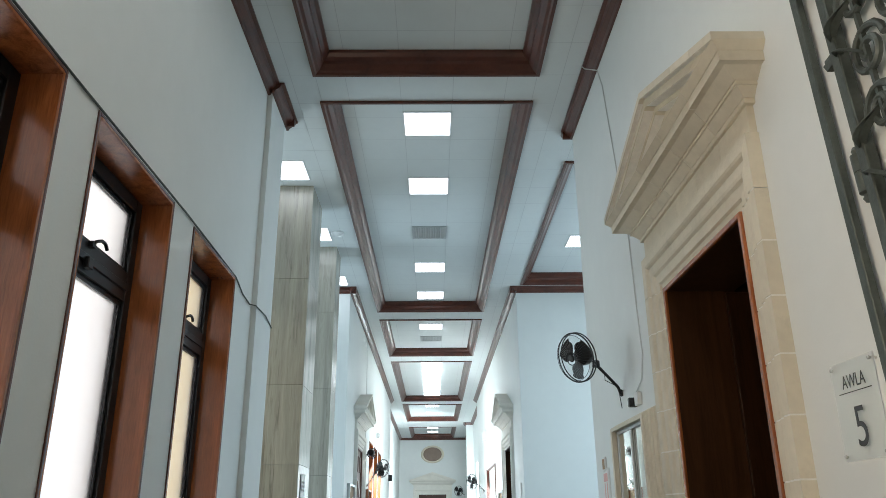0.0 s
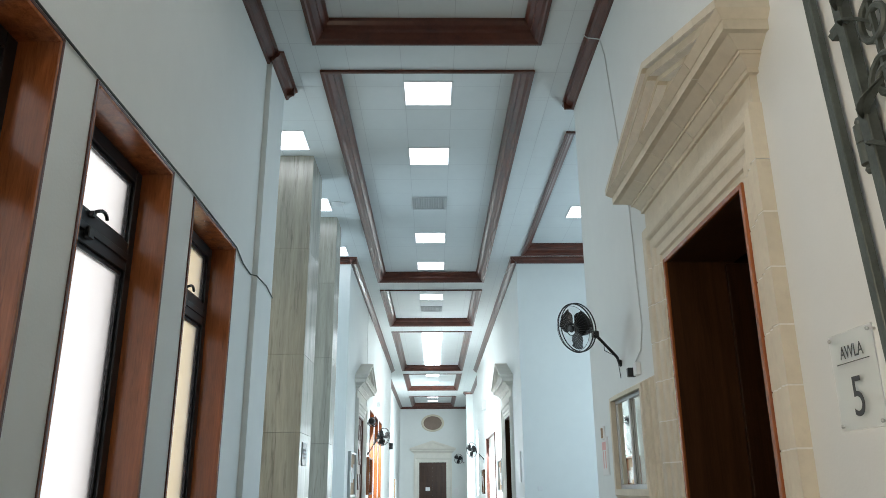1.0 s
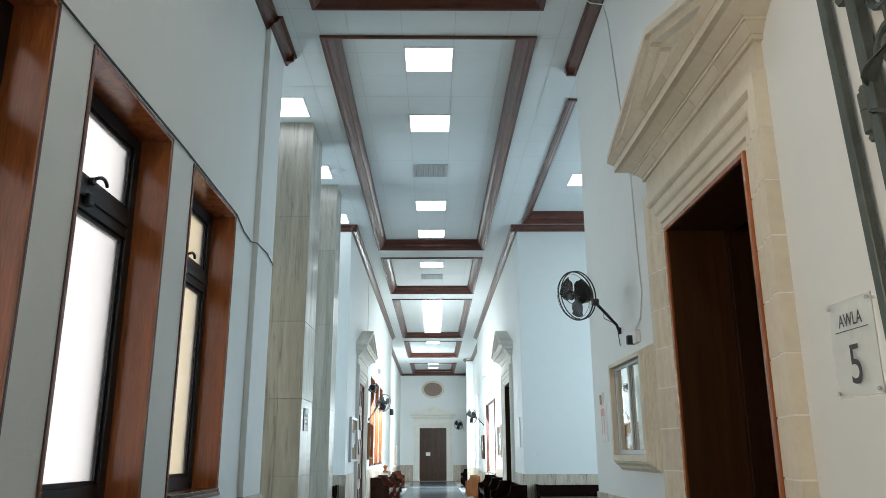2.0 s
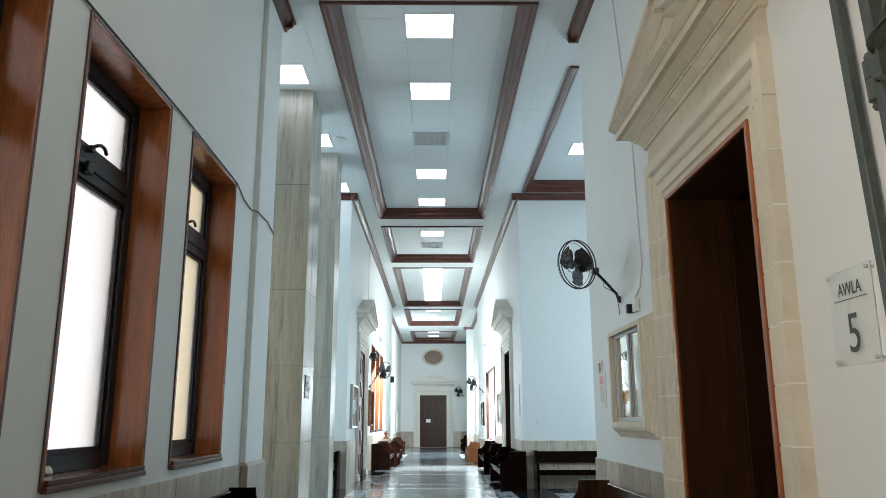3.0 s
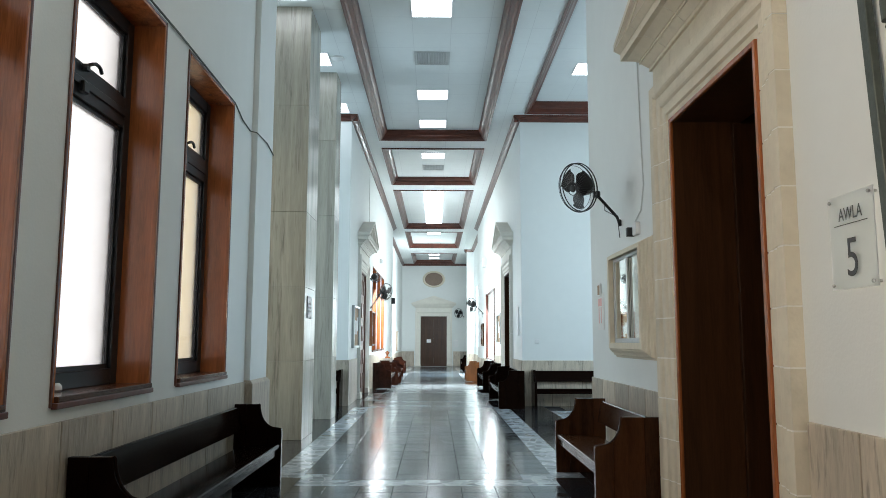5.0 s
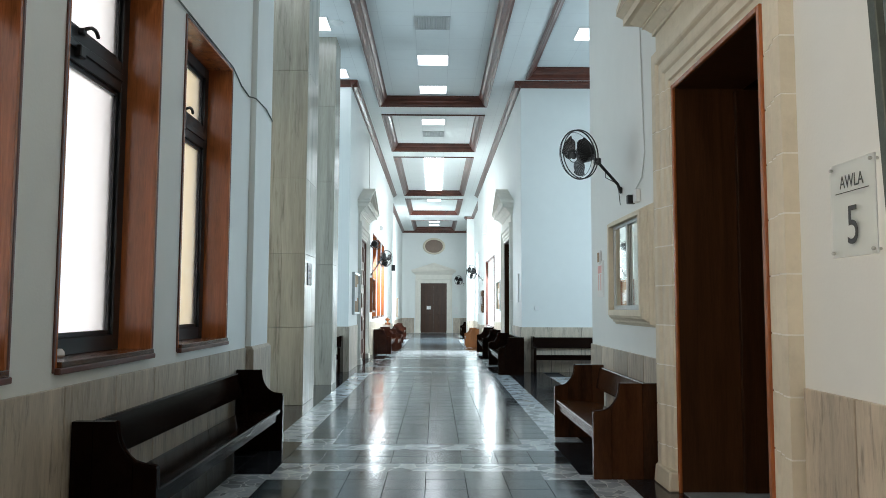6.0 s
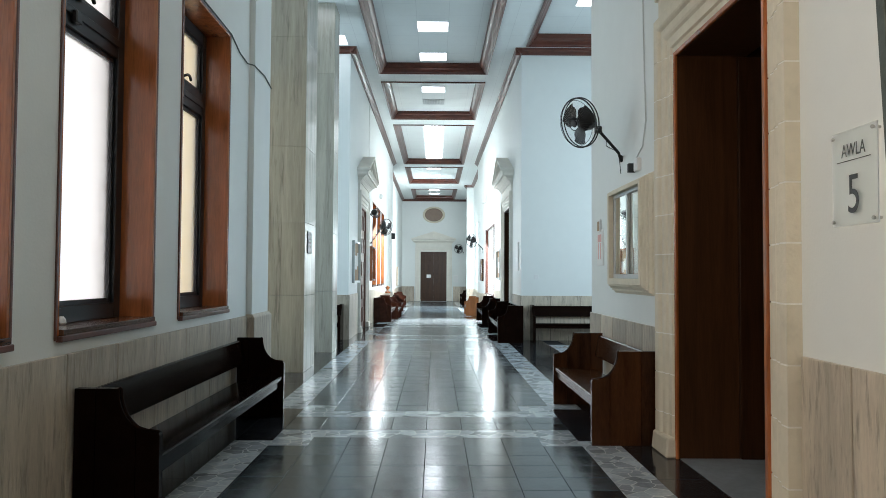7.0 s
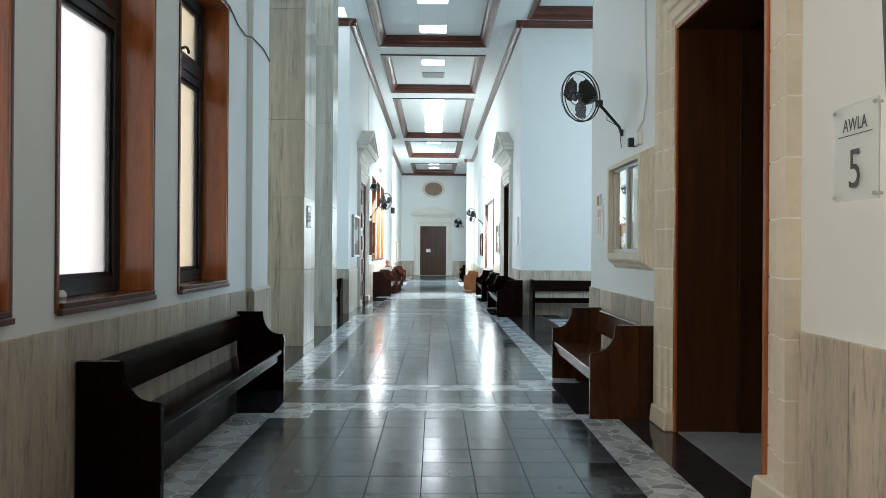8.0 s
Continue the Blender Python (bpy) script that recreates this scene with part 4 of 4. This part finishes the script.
def lettering(text, size, x, z, parent, y=-0.0275, squeeze=1.0):
    cu = bpy.data.curves.new("lettering", "FONT")
    cu.body, cu.size, cu.align_x, cu.extrude = text, size, "CENTER", 0.0006
    cu.materials.append(INK)
    tmp = new("lettering", cu)
    bpy.context.view_layer.update()
    me = bpy.data.meshes.new_from_object(tmp.evaluated_get(bpy.context.evaluated_depsgraph_get()))
    bpy.data.objects.remove(tmp)
    ob = new("lettering", me)
    ob.parent = parent
    ob.matrix_basis = pose(x, y, z, 90) @ Matrix.Diagonal((squeeze, 1, 1, 1))
    return ob


lettering("AWLA", 0.078, 0.0, 0.09, plate, squeeze=0.8)
lettering("5", 0.232, 0.0, -0.147, plate, squeeze=0.88)
b = bmesh.new()
box(b, -0.125, 0.125, -0.0285, -0.0265, 0.07, 0.0735)
part("rule", b, INK, plate)

# ---- iron gate folded back against the wall ----
gate = thing("iron_gate", pose(XR, 2.643, 0, -4.5, 0, 0), "grey-green painted wrought iron gate folded against the wall", "gate")
b = bmesh.new()
box(b, -0.055, -0.02, 0.0, 0.052, 0.0, 4.3)
part("post", b, IRON, gate, bevel=0.004)
for z in (0.5, 2.6, 4.0):
    b = bmesh.new()
    lathe(b, [(0.0, -0.135), (0.014, -0.13), (0.021, -0.115), (0.014, -0.098), (0.03, -0.09), (0.03, -0.003), (0.026, 0.0), (0.03, 0.003), (0.03, 0.08), (0.014, 0.085), (0.021, 0.1), (0.014, 0.116), (0.0, 0.12)], 16, pose(-0.032, -0.11, z))
    part("hinge", b, IRON, gate, smooth=True)
b = bmesh.new()
slab(b, -0.06, -0.03, -0.16, -0.1, 3.1, -0.065, -0.025, -0.16, -0.085, 3.14)
box(b, -0.055, -0.035, -0.16, -0.09, 3.14, 3.165)
part("stop", b, IRON, gate, bevel=0.004)
leaf_top = bmesh.new()
box(leaf_top, -0.07, -0.02, -0.22, -0.16, 0.1, 4.4)
part("stile", leaf_top, IRON, gate, bevel=0.005)
for z in (0.2, 1.2, 3.55, 4.35):
    b = bmesh.new()
    box(b, -0.06, -0.03, -1.2, -0.22, z - 0.02, z + 0.02)
    part("rail", b, IRON, gate, bevel=0.004)
for z in (3.62,):
    b = bmesh.new()
    slab(b, -0.055, -0.03, -0.16, -0.01, z - 0.035, -0.055, -0.03, -0.16, -0.0, z + 0.035)
    part("lug", b, IRON, gate, bevel=0.004)
for k, (y, z, s, flip) in enumerate(((-0.24, 2.75, 0.1, 1), (-0.25, 3.0, 0.11, -1), (-0.24, 3.28, 0.11, 1), (-0.26, 3.7, 0.12, -1), (-0.25, 3.98, 0.11, 1), (-0.46, 3.1, 0.1, -1), (-0.46, 3.75, 0.1, 1), (-0.24, 2.45, 0.1, -1))):
    b = bmesh.new()
    pts = []
    for i in range(26):
        a = i / 25 * 3.4 * math.pi
        r = s * (1.05 - 0.82 * i / 25)
        pts.append((-0.045, y - 0.12 + r * math.cos(a) * flip, z + r * math.sin(a)))
    tube(b, pts, 0.016, 8)
    part("scroll", b, IRON, gate, smooth=True)
    # forged leaf that springs from the scroll
    b = bmesh.new()
    bend = [(-0.045 - 0.05 * math.sin(math.pi * q / 8), y + 0.06 - 0.16 * q / 8, z - flip * (s * 0.9 - 0.1 * (q / 8) ** 2)) for q in range(9)]
    for q in range(8):
        w0, w1 = 0.03 * math.sin(math.pi * (q + 0.3) / 9), 0.03 * math.sin(math.pi * (q + 1.3) / 9)
        (x0, y0, z0), (x1, y1, z1) = bend[q], bend[q + 1]
        v = [b.verts.new(p) for p in ((x0 - w0, y0, z0), (x0, y0, z0 + 0.012), (x0 + w0, y0, z0), (x1 - w1, y1, z1), (x1, y1, z1 + 0.012), (x1 + w1, y1, z1))]
        b.faces.new((v[0], v[1], v[4], v[3]))
        b.faces.new((v[1], v[2], v[5], v[4]))
    bmesh.ops.remove_doubles(b, verts=b.verts[:], dist=0.0001)
    bmesh.ops.solidify(b, geom=b.faces[:], thickness=0.004)
    part("forged_leaf", b, IRON, gate, smooth=True)
for y in (-0.36, -0.6, -0.84, -1.08):
    b = bmesh.new()
    box(b, -0.055, -0.035, y - 0.009, y + 0.009, 0.2, 3.55)
    part("bar", b, IRON, gate)
b = bmesh.new()
box(b, -0.065, -0.025, -1.22, -1.18, 0.1, 4.4)
part("stile", b, IRON, gate, bevel=0.005)


# ---- cables ----
def cable(points, label, radius=0.006, mat=CABLE):
    b = bmesh.new()
    tube(b, points, radius, 6)
    return tagged(new("cable", finish("cable", b, mat, True)), label, "cable", "wall cables")


cable([(XR - 0.15, 7.0, CEIL - 0.02), (XR - 0.13, 6.93, CEIL - 0.1), (XR - 0.02, 6.85, CEIL - 0.17), (XR - 0.008, 6.75, 5.5), (XR - 0.008, 6.45, 4.2), (XR - 0.008, 6.32, 3.7), (XR - 0.008, 6.28, 3.0), (XR - 0.008, 6.24, 2.6), (XR - 0.01, 6.33, 2.4), (XR - 0.012, 6.6, 2.3), (XR - 0.012, 6.8, 2.25)], "thin white cable running down the wall to the hatch")
cable([(XL + 0.012, 1.0, WIN_Z1 + 0.035), (XL + 0.01, 3.5, WIN_Z1 + 0.03), (XL + 0.012, 5.2, WIN_Z1 + 0.04), (XL + 0.01, 6.72, WIN_Z1 + 0.02), (XL + 0.012, 7.0, WIN_Z1 - 0.06), (XL + 0.012, 7.3, WIN_Z1 - 0.08), (XL + 0.062, 7.36, WIN_Z1 - 0.08), (XL + 0.065, 7.8, WIN_Z1 - 0.07), (XL + 0.065, END_L, WIN_Z1 - 0.12)], "dark thin cable slung along the window heads", 0.007, IRON)
cable([(FL + 0.01, 19.6, CEIL - 0.15), (FL + 0.01, 19.62, 4.5), (FL + 0.01, 19.7, 3.1)], "thin cable down the far wall")


# ---- small wall fixtures ----
def wall_box(name, m, w, h, d, mat, label, category, face=None):
    th = thing(name, m, label, category)
    b = bmesh.new()
    box(b, -w / 2, w / 2, -d, 0, -h / 2, h / 2)
    case = part("case", b, mat, th, bevel=min(0.006, d / 3))
    if face:
        b = bmesh.new()
        box(b, -w / 2 + 0.02, w / 2 - 0.02, -d - 0.003, -d + 0.001, -h / 2 + 0.02, h / 2 - 0.02)
        part("front", b, face, case)
    return th


wall_box("socket_box", on_right(XR, 6.46, 2.26), 0.11, 0.11, 0.04, WHITE_PLASTIC, "white socket box on top of the hatch", "socket")
wall_box("power_adapter", on_right(XR, 6.6, 2.25), 0.05, 0.08, 0.07, BLACK_PLASTIC, "black plug adapter in the socket", "adapter")
wall_box("wall_card", on_right(XR, 8.02, 1.83), 0.13, 0.14, 0.02, PAPER, "small pale card pinned to the wall", "notice", CORK)
pn = wall_box("paper_notice", on_right(XR, 8.0, 1.6), 0.3, 0.38, 0.008, PAPER, "white paper notice with a pink figure on the wall", "notice", PAPER)
for a in ((-0.07, -0.04, -0.12, 0.05), (0.03, 0.06, -0.12, 0.05), (-0.09, 0.08, 0.06, 0.14)):
    b = bmesh.new()
    box(b, a[0], a[1], -0.0125, -0.011, a[2], a[3])
    part("printed_bar", b, PINK_PAPER, pn)
wall_box("light_switch", pose(2.05, FACE, 1.28), 0.09, 0.09, 0.012, WHITE_PLASTIC, "white switch plate on the wall", "switch")
wall_box("wall_card", on_right(FR, 15.9, 1.7), 0.3, 0.6, 0.02, PAPER, "pale framed card on the wall", "notice", WHITE_PLASTIC)
wall_box("end_card", pose(1.25, FAR, 1.1), 0.28, 0.4, 0.02, PAPER, "small framed card beside the end door", "notice", WHITE_PLASTIC)
wall_box("phone_panel", on_left(-2.02, 40.5, 1.25), 1.4, 1.0, 0.06, CORK, "narrow wooden notice panel", "notice board", PAPER)

# plaque on the pillar
sg = wall_box("pillar_sign", on_left(-1.738, 10.46, 1.74), 0.34, 0.3, 0.012, ACRYLIC, "frosted acrylic sign on the marble pillar", "sign")
for z in (0.05, 0.0, -0.05):
    b = bmesh.new()
    box(b, -0.11, 0.11, -0.0145, -0.012, z - 0.012, z + 0.012)
    part("text_bar", b, INK, sg)
sg = wall_box("bay_sign", pose(-3.35, FACE, 1.95), 0.3, 0.5, 0.012, ACRYLIC, "frosted acrylic sign with dark figure on the bay wall", "sign")
b = bmesh.new()
box(b, -0.07, 0.07, -0.0145, -0.012, -0.03, 0.16)
part("text_bar", b, INK, sg)


def notice_board(m, w, h, depth, label, wood=REVEAL_WOOD, papers=4):
    th = thing("notice_board", m, label, "notice board", "notice boards")
    f = 0.05
    for a in ((-w / 2, -w / 2 + f, -depth, 0, -h / 2, h / 2), (w / 2 - f, w / 2, -depth, 0, -h / 2, h / 2), (-w / 2 + f, w / 2 - f, -depth, 0, -h / 2, -h / 2 + f), (-w / 2 + f, w / 2 - f, -depth, 0, h / 2 - f, h / 2)):
        b = bmesh.new()
        box(b, *a)
        part("frame", b, wood, th, bevel=0.006)
    b = bmesh.new()
    box(b, -w / 2 + f, w / 2 - f, -depth * 0.4, 0, -h / 2 + f, h / 2 - f)
    board = part("board", b, CORK, th)
    for k in range(papers):
        b = bmesh.new()
        x = -w / 2 + f + (w - 2 * f) * (k + 0.5) / papers + random.uniform(-0.02, 0.02)
        z = random.uniform(-0.1, 0.1)
        box(b, x - 0.1, x + 0.1, -depth * 0.4 - 0.003, -depth * 0.4, z - 0.15, z + 0.15)
        part("paper", b, PAPER, board)
    return th


notice_board(on_left(FL, 16.45, 1.58), 1.1, 0.9, 0.06, "grey-framed glazed notice board with papers", ALU)
notice_board(on_left(FL, 20.15, 1.6), 1.0, 0.9, 0.12, "wooden notice case with a rounded head")
notice_board(on_right(FR, 20.15, 1.6), 1.2, 0.8, 0.08, "grey-framed notice board with papers", ALU)
notice_board(on_right(FR, 27.6, 1.5), 1.0, 0.8, 0.06, "dark wooden notice board on the sunlit wall", DOOR_WOOD)
wall_box("loudspeaker", on_left(FL, 30.2, 2.85), 0.16, 0.24, 0.14, BLACK_PLASTIC, "small black loudspeaker high on the wall", "loudspeaker", INK)
wall_box("emergency_light", on_right(FR, 25.9, 3.95), 0.5, 0.32, 0.12, WHITE_PLASTIC, "white box-shaped wall lamp, unlit", "wall lamp")
wall_box("alarm_box", on_left(FL, 23.6, 3.75), 0.14, 0.14, 0.08, WHITE_PLASTIC, "small alarm box high on the wall", "alarm", INK)

# smoke detector in the side bay
sd = thing("smoke_detector", pose(-1.62, 12.05, CEIL), "round white smoke detector on the ceiling", "smoke detector")
b = bmesh.new()
lathe(b, [(0.0, -0.05), (0.05, -0.048), (0.09, -0.025), (0.11, -0.02), (0.11, 0.0)], 24)
part("case", b, WHITE_PLASTIC, sd, smooth=True)

# small turned ornament on the dado ledge
orn = thing("ornament", pose(-1.66, 26.6, DADO + fall(26.6)), "small turned wooden ornament on the ledge", "ornament")
b = bmesh.new()
box(b, -0.12, 0.1, -0.12, 0.12, 0, 0.05)
part("base", b, REVEAL_WOOD, orn, bevel=0.01)
b = bmesh.new()
lathe(b, [(0.05, 0.05), (0.03, 0.1), (0.06, 0.16), (0.1, 0.19), (0.05, 0.21), (0.02, 0.25)], 16)
part("stem", b, REVEAL_WOOD, orn, smooth=True)


# ---- dado slabs ----
def dado(parent, axis, fixed, sign, lo, hi, z0=0.0, z1=DADO, first=0.58):
    """Travertine slabs along a wall, with open joints."""
    n = max(1, round((hi - lo) / first))
    w = (hi - lo) / n
    b = bmesh.new()
    t = 0.022
    if axis == "y":
        box(b, -t / 2, t / 2, -w / 2 + 0.006, w / 2 - 0.006, 0, z1 - z0)
    else:
        box(b, -w / 2 + 0.0035, w / 2 - 0.0035, -t / 2, t / 2, 0, z1 - z0)
    me = finish("dado_slab", b, TRAVERTINE, bevel=0.003)
    back = bmesh.new()
    edge = sorted((fixed + sign * 0.001, fixed + sign * 0.012))
    for k in range(n):
        c = lo + w * (k + 0.5)
        f = fall(c if axis == "y" else fixed)
        if axis == "y":
            box(back, edge[0], edge[1], c - w / 2, c + w / 2, z0 + f, z1 + f - 0.004)
        else:
            box(back, c - w / 2, c + w / 2, edge[0], edge[1], z0 + f, z1 + f - 0.004)
    part("dado_backing", back, GROUT, parent)
    for k in range(n):
        c = lo + w * (k + 0.5)
        off = fixed + sign * (t / 2 - 0.001)
        piece("dado_slab", me, parent, pose(off, c, z0 + fall(c)) if axis == "y" else pose(c, off, z0 + fall(off)))


dado(wall_left, "y", XL, 1, -1.0, 7.384)
b = bmesh.new()
slab(b, XL - 0.34, XL + 0.09, 7.385, END_L + 0.035, 0, XL - 0.34, XL + 0.09, 7.385, END_L + 0.035, DADO - 0.02)
slab(b, XL - 0.34, XL + 0.09, 7.385, END_L + 0.035, DADO - 0.0199, XL - 0.34, XL + 0.06, 7.415, END_L + 0.005, DADO + 0.012)
part("pilaster_foot", b, TRAVERTINE, wall_left, "beveled travertine foot of the pilaster", bevel=0.003)
dado(wall_right, "y", XR, -1, 0.0, 3.15, z1=0.925)
dado(wall_right, "y", XR, -1, 3.15, DOOR_Y0 - 0.34, z1=0.925)
dado(wall_right, "y", XR, -1, DOOR_Y1 + 0.35, END_R)
dado(wall_right, "x", END_R, 1, XR - 0.02, SIDE)
dado(wall_far_left, "x", FACE, -1, -SIDE, FL + 0.02)
dado(wall_far_left, "y", FL, 1, FACE, 17.0)
dado(wall_far_left, "y", FL, 1, 19.36, BEND, first=1.2)
dado(wall_far_right, "x", FACE, -1, FR - 0.02, SIDE)
dado(wall_far_right, "y", FR, -1, FACE, 17.0)
dado(wall_far_right, "y", FR, -1, 19.36, 22.1, first=1.2)
dado(wall_far_right, "y", FR, -1, 25.4, BEND, first=1.2)
dado(bpy.data.objects["wall_7"], "x", FAR, -1, -2.02, -1.25)
dado(bpy.data.objects["wall_7"], "x", FAR, -1, 1.1, 1.97)
dado(bpy.data.objects["wall_5"], "y", -2.02, 1, BEND, FAR, first=1.5)
dado(bpy.data.objects["wall_6"], "y", 1.97, -1, BEND, FAR, first=1.5)
dado(bpy.data.objects["wall_8"], "x", 38.6, -1, 1.62, 1.97)

# ---- floor pieces ----
IN0, IN1 = -1.265, 1.135
BAND = 0.3
PANELS = [(-4.0, 6.42), (7.0, 15.5), (16.2, 19.4), (20.0, 27.6), (28.4, 37.6), (38.2, 45.4)]
bands = bmesh.new()
for a, b2 in PANELS:
    for x0, x1 in ((IN0 - BAND, IN0), (IN1, IN1 + BAND)):
        ramped(bands, x0, x1, a + 0.42, b2 - 0.42, 0.0)
    for y0, y1, z0, z1 in ((a, a + BAND, a, a + 0.6), (b2 - BAND, b2, b2 - 0.6, b2)):
        ramped(bands, IN0 + 0.34, IN1 - 0.34, y0, y1, 0.0)
        ramped(bands, IN0, IN0 + 0.34, z0, z1, 0.0)
        ramped(bands, IN1 - 0.34, IN1, z0, z1, 0.0)
for x0, x1 in ((-SIDE, -2.3), (2.15, SIDE)):
    ramped(bands, x0, x1, 9.2, 9.5, 0.0)
    ramped(bands, x0, x1, 14.0, 14.3, 0.0)
    ramped(bands, x0 if x0 > 0 else x1 - BAND, (x0 if x0 > 0 else x1 - BAND) + BAND, 9.5, 14.0, 0.0)
# far floor tiles with the bright patch of light put into their colour
pale = bmesh.new()
for k in range(12):
    for j in range(8):
        ramped(pale, IN0 + 0.3 * j + 0.003, IN0 + 0.3 * j + 0.297, 20.34 + 0.577 * k + 0.004, 20.34 + 0.577 * (k + 1) - 0.004, 0.0015)
tagged(part("lit_tiles", pale, THRESHOLD_AND_LIT_TILE, floor, "polished floor tiles paled for the light on them"), kind="stuff")
ob = part("marble_band", bands, WHITE_BAND, floor, "pale crazed grey marble bands")
tagged(ob, kind="stuff")
dark = bmesh.new()
for a, b2 in ((-6.0, 20.0), (20.0, 45.9)):
    n = int((b2 - a) / 0.6)
    for k in range(n):
        y0, y1 = a + (b2 - a) * k / n, a + (b2 - a) * (k + 1) / n
        left, right = XL if y0 < END_L else -2.4 if y0 < FACE else FL, XR if y1 < END_R else 2.15 if y0 < FACE else FR
        if y0 > BEND:
            left, right = -2.02, 1.97
        ramped(dark, left, IN0 - BAND - 0.002, y0 + 0.002, y1 - 0.002, 0.0005)
        ramped(dark, IN1 + BAND + 0.002, right, y0 + 0.002, y1 - 0.002, 0.0005)
for a, b2 in PANELS:
    for z0, z1 in ((a, a + 0.42), (b2 - 0.42, b2)):
        ramped(dark, IN0 - BAND, IN0 - 0.002, z0 + 0.001, z1 - 0.001, 0.0005)
        ramped(dark, IN1 + 0.002, IN1 + BAND, z0 + 0.001, z1 - 0.001, 0.0005)
for p, q in zip(PANELS, PANELS[1:]):
    for x0, x1 in ((IN0 - BAND, IN0 - 0.002), (IN1 + 0.002, IN1 + BAND)):
        ramped(dark, x0, x1, p[1] + 0.001, q[0] - 0.001, 0.0005)
for x0, x1 in ((-SIDE, -2.61), (2.46, SIDE)):
    for k in range(15):
        ramped(dark, x0, x1, 9.5 + 0.3 * k, 9.797 + 0.3 * k, 0.0005)
    for y0, y1 in ((8.0, 9.2), (14.3, FACE)):
        ramped(dark, x0, x1, y0, y1, 0.0005)
tagged(part("black_slab", dark, BLACK_MARBLE, floor, "black marble edge slabs"), kind="stuff")

b = bmesh.new()
box(b, -0.1485, 0.1485, -0.1485, 0.1485, -0.008, 0.0)
tile_mesh = finish("floor_tile", b, FLOOR_TILE, bevel=0.0015)
rest = bmesh.new()
for a, b2 in PANELS + [(p[1], q[0]) for p, q in zip(PANELS, PANELS[1:])]:
    strip_between = (a, b2) not in PANELS
    lo, hi = (a, b2) if strip_between else (a + BAND, b2 - BAND)
    n = max(1, round((hi - lo) / 0.3))
    s = (hi - lo) / n
    for k in range(n):
        y = lo + s * (k + 0.5)
        for j in range(8):
            x = IN0 + 0.15 + 0.3 * j
            if not strip_between and j in (0, 7) and (k == 0 or k == n - 1):
                continue
            if 20.3 < y < 27.3:
                continue
            if 3.3 < y < 14.2:
                piece("floor_tile", tile_mesh, floor, pose(x, y, random.uniform(-0.0004, 0.0004) + 0.001, random.uniform(-0.05, 0.05), random.uniform(-0.05, 0.05)) @ Matrix.Diagonal((1, s / 0.3, 1, 1)))
            else:
                ramped(rest, x - 0.1485, x + 0.1485, y - s / 2 + 0.0015, y + s / 2 - 0.0015, 0.001)
tagged(part("far_tiles", rest, FLOOR_TILE, floor, "dark polished floor tiles"), kind="stuff")
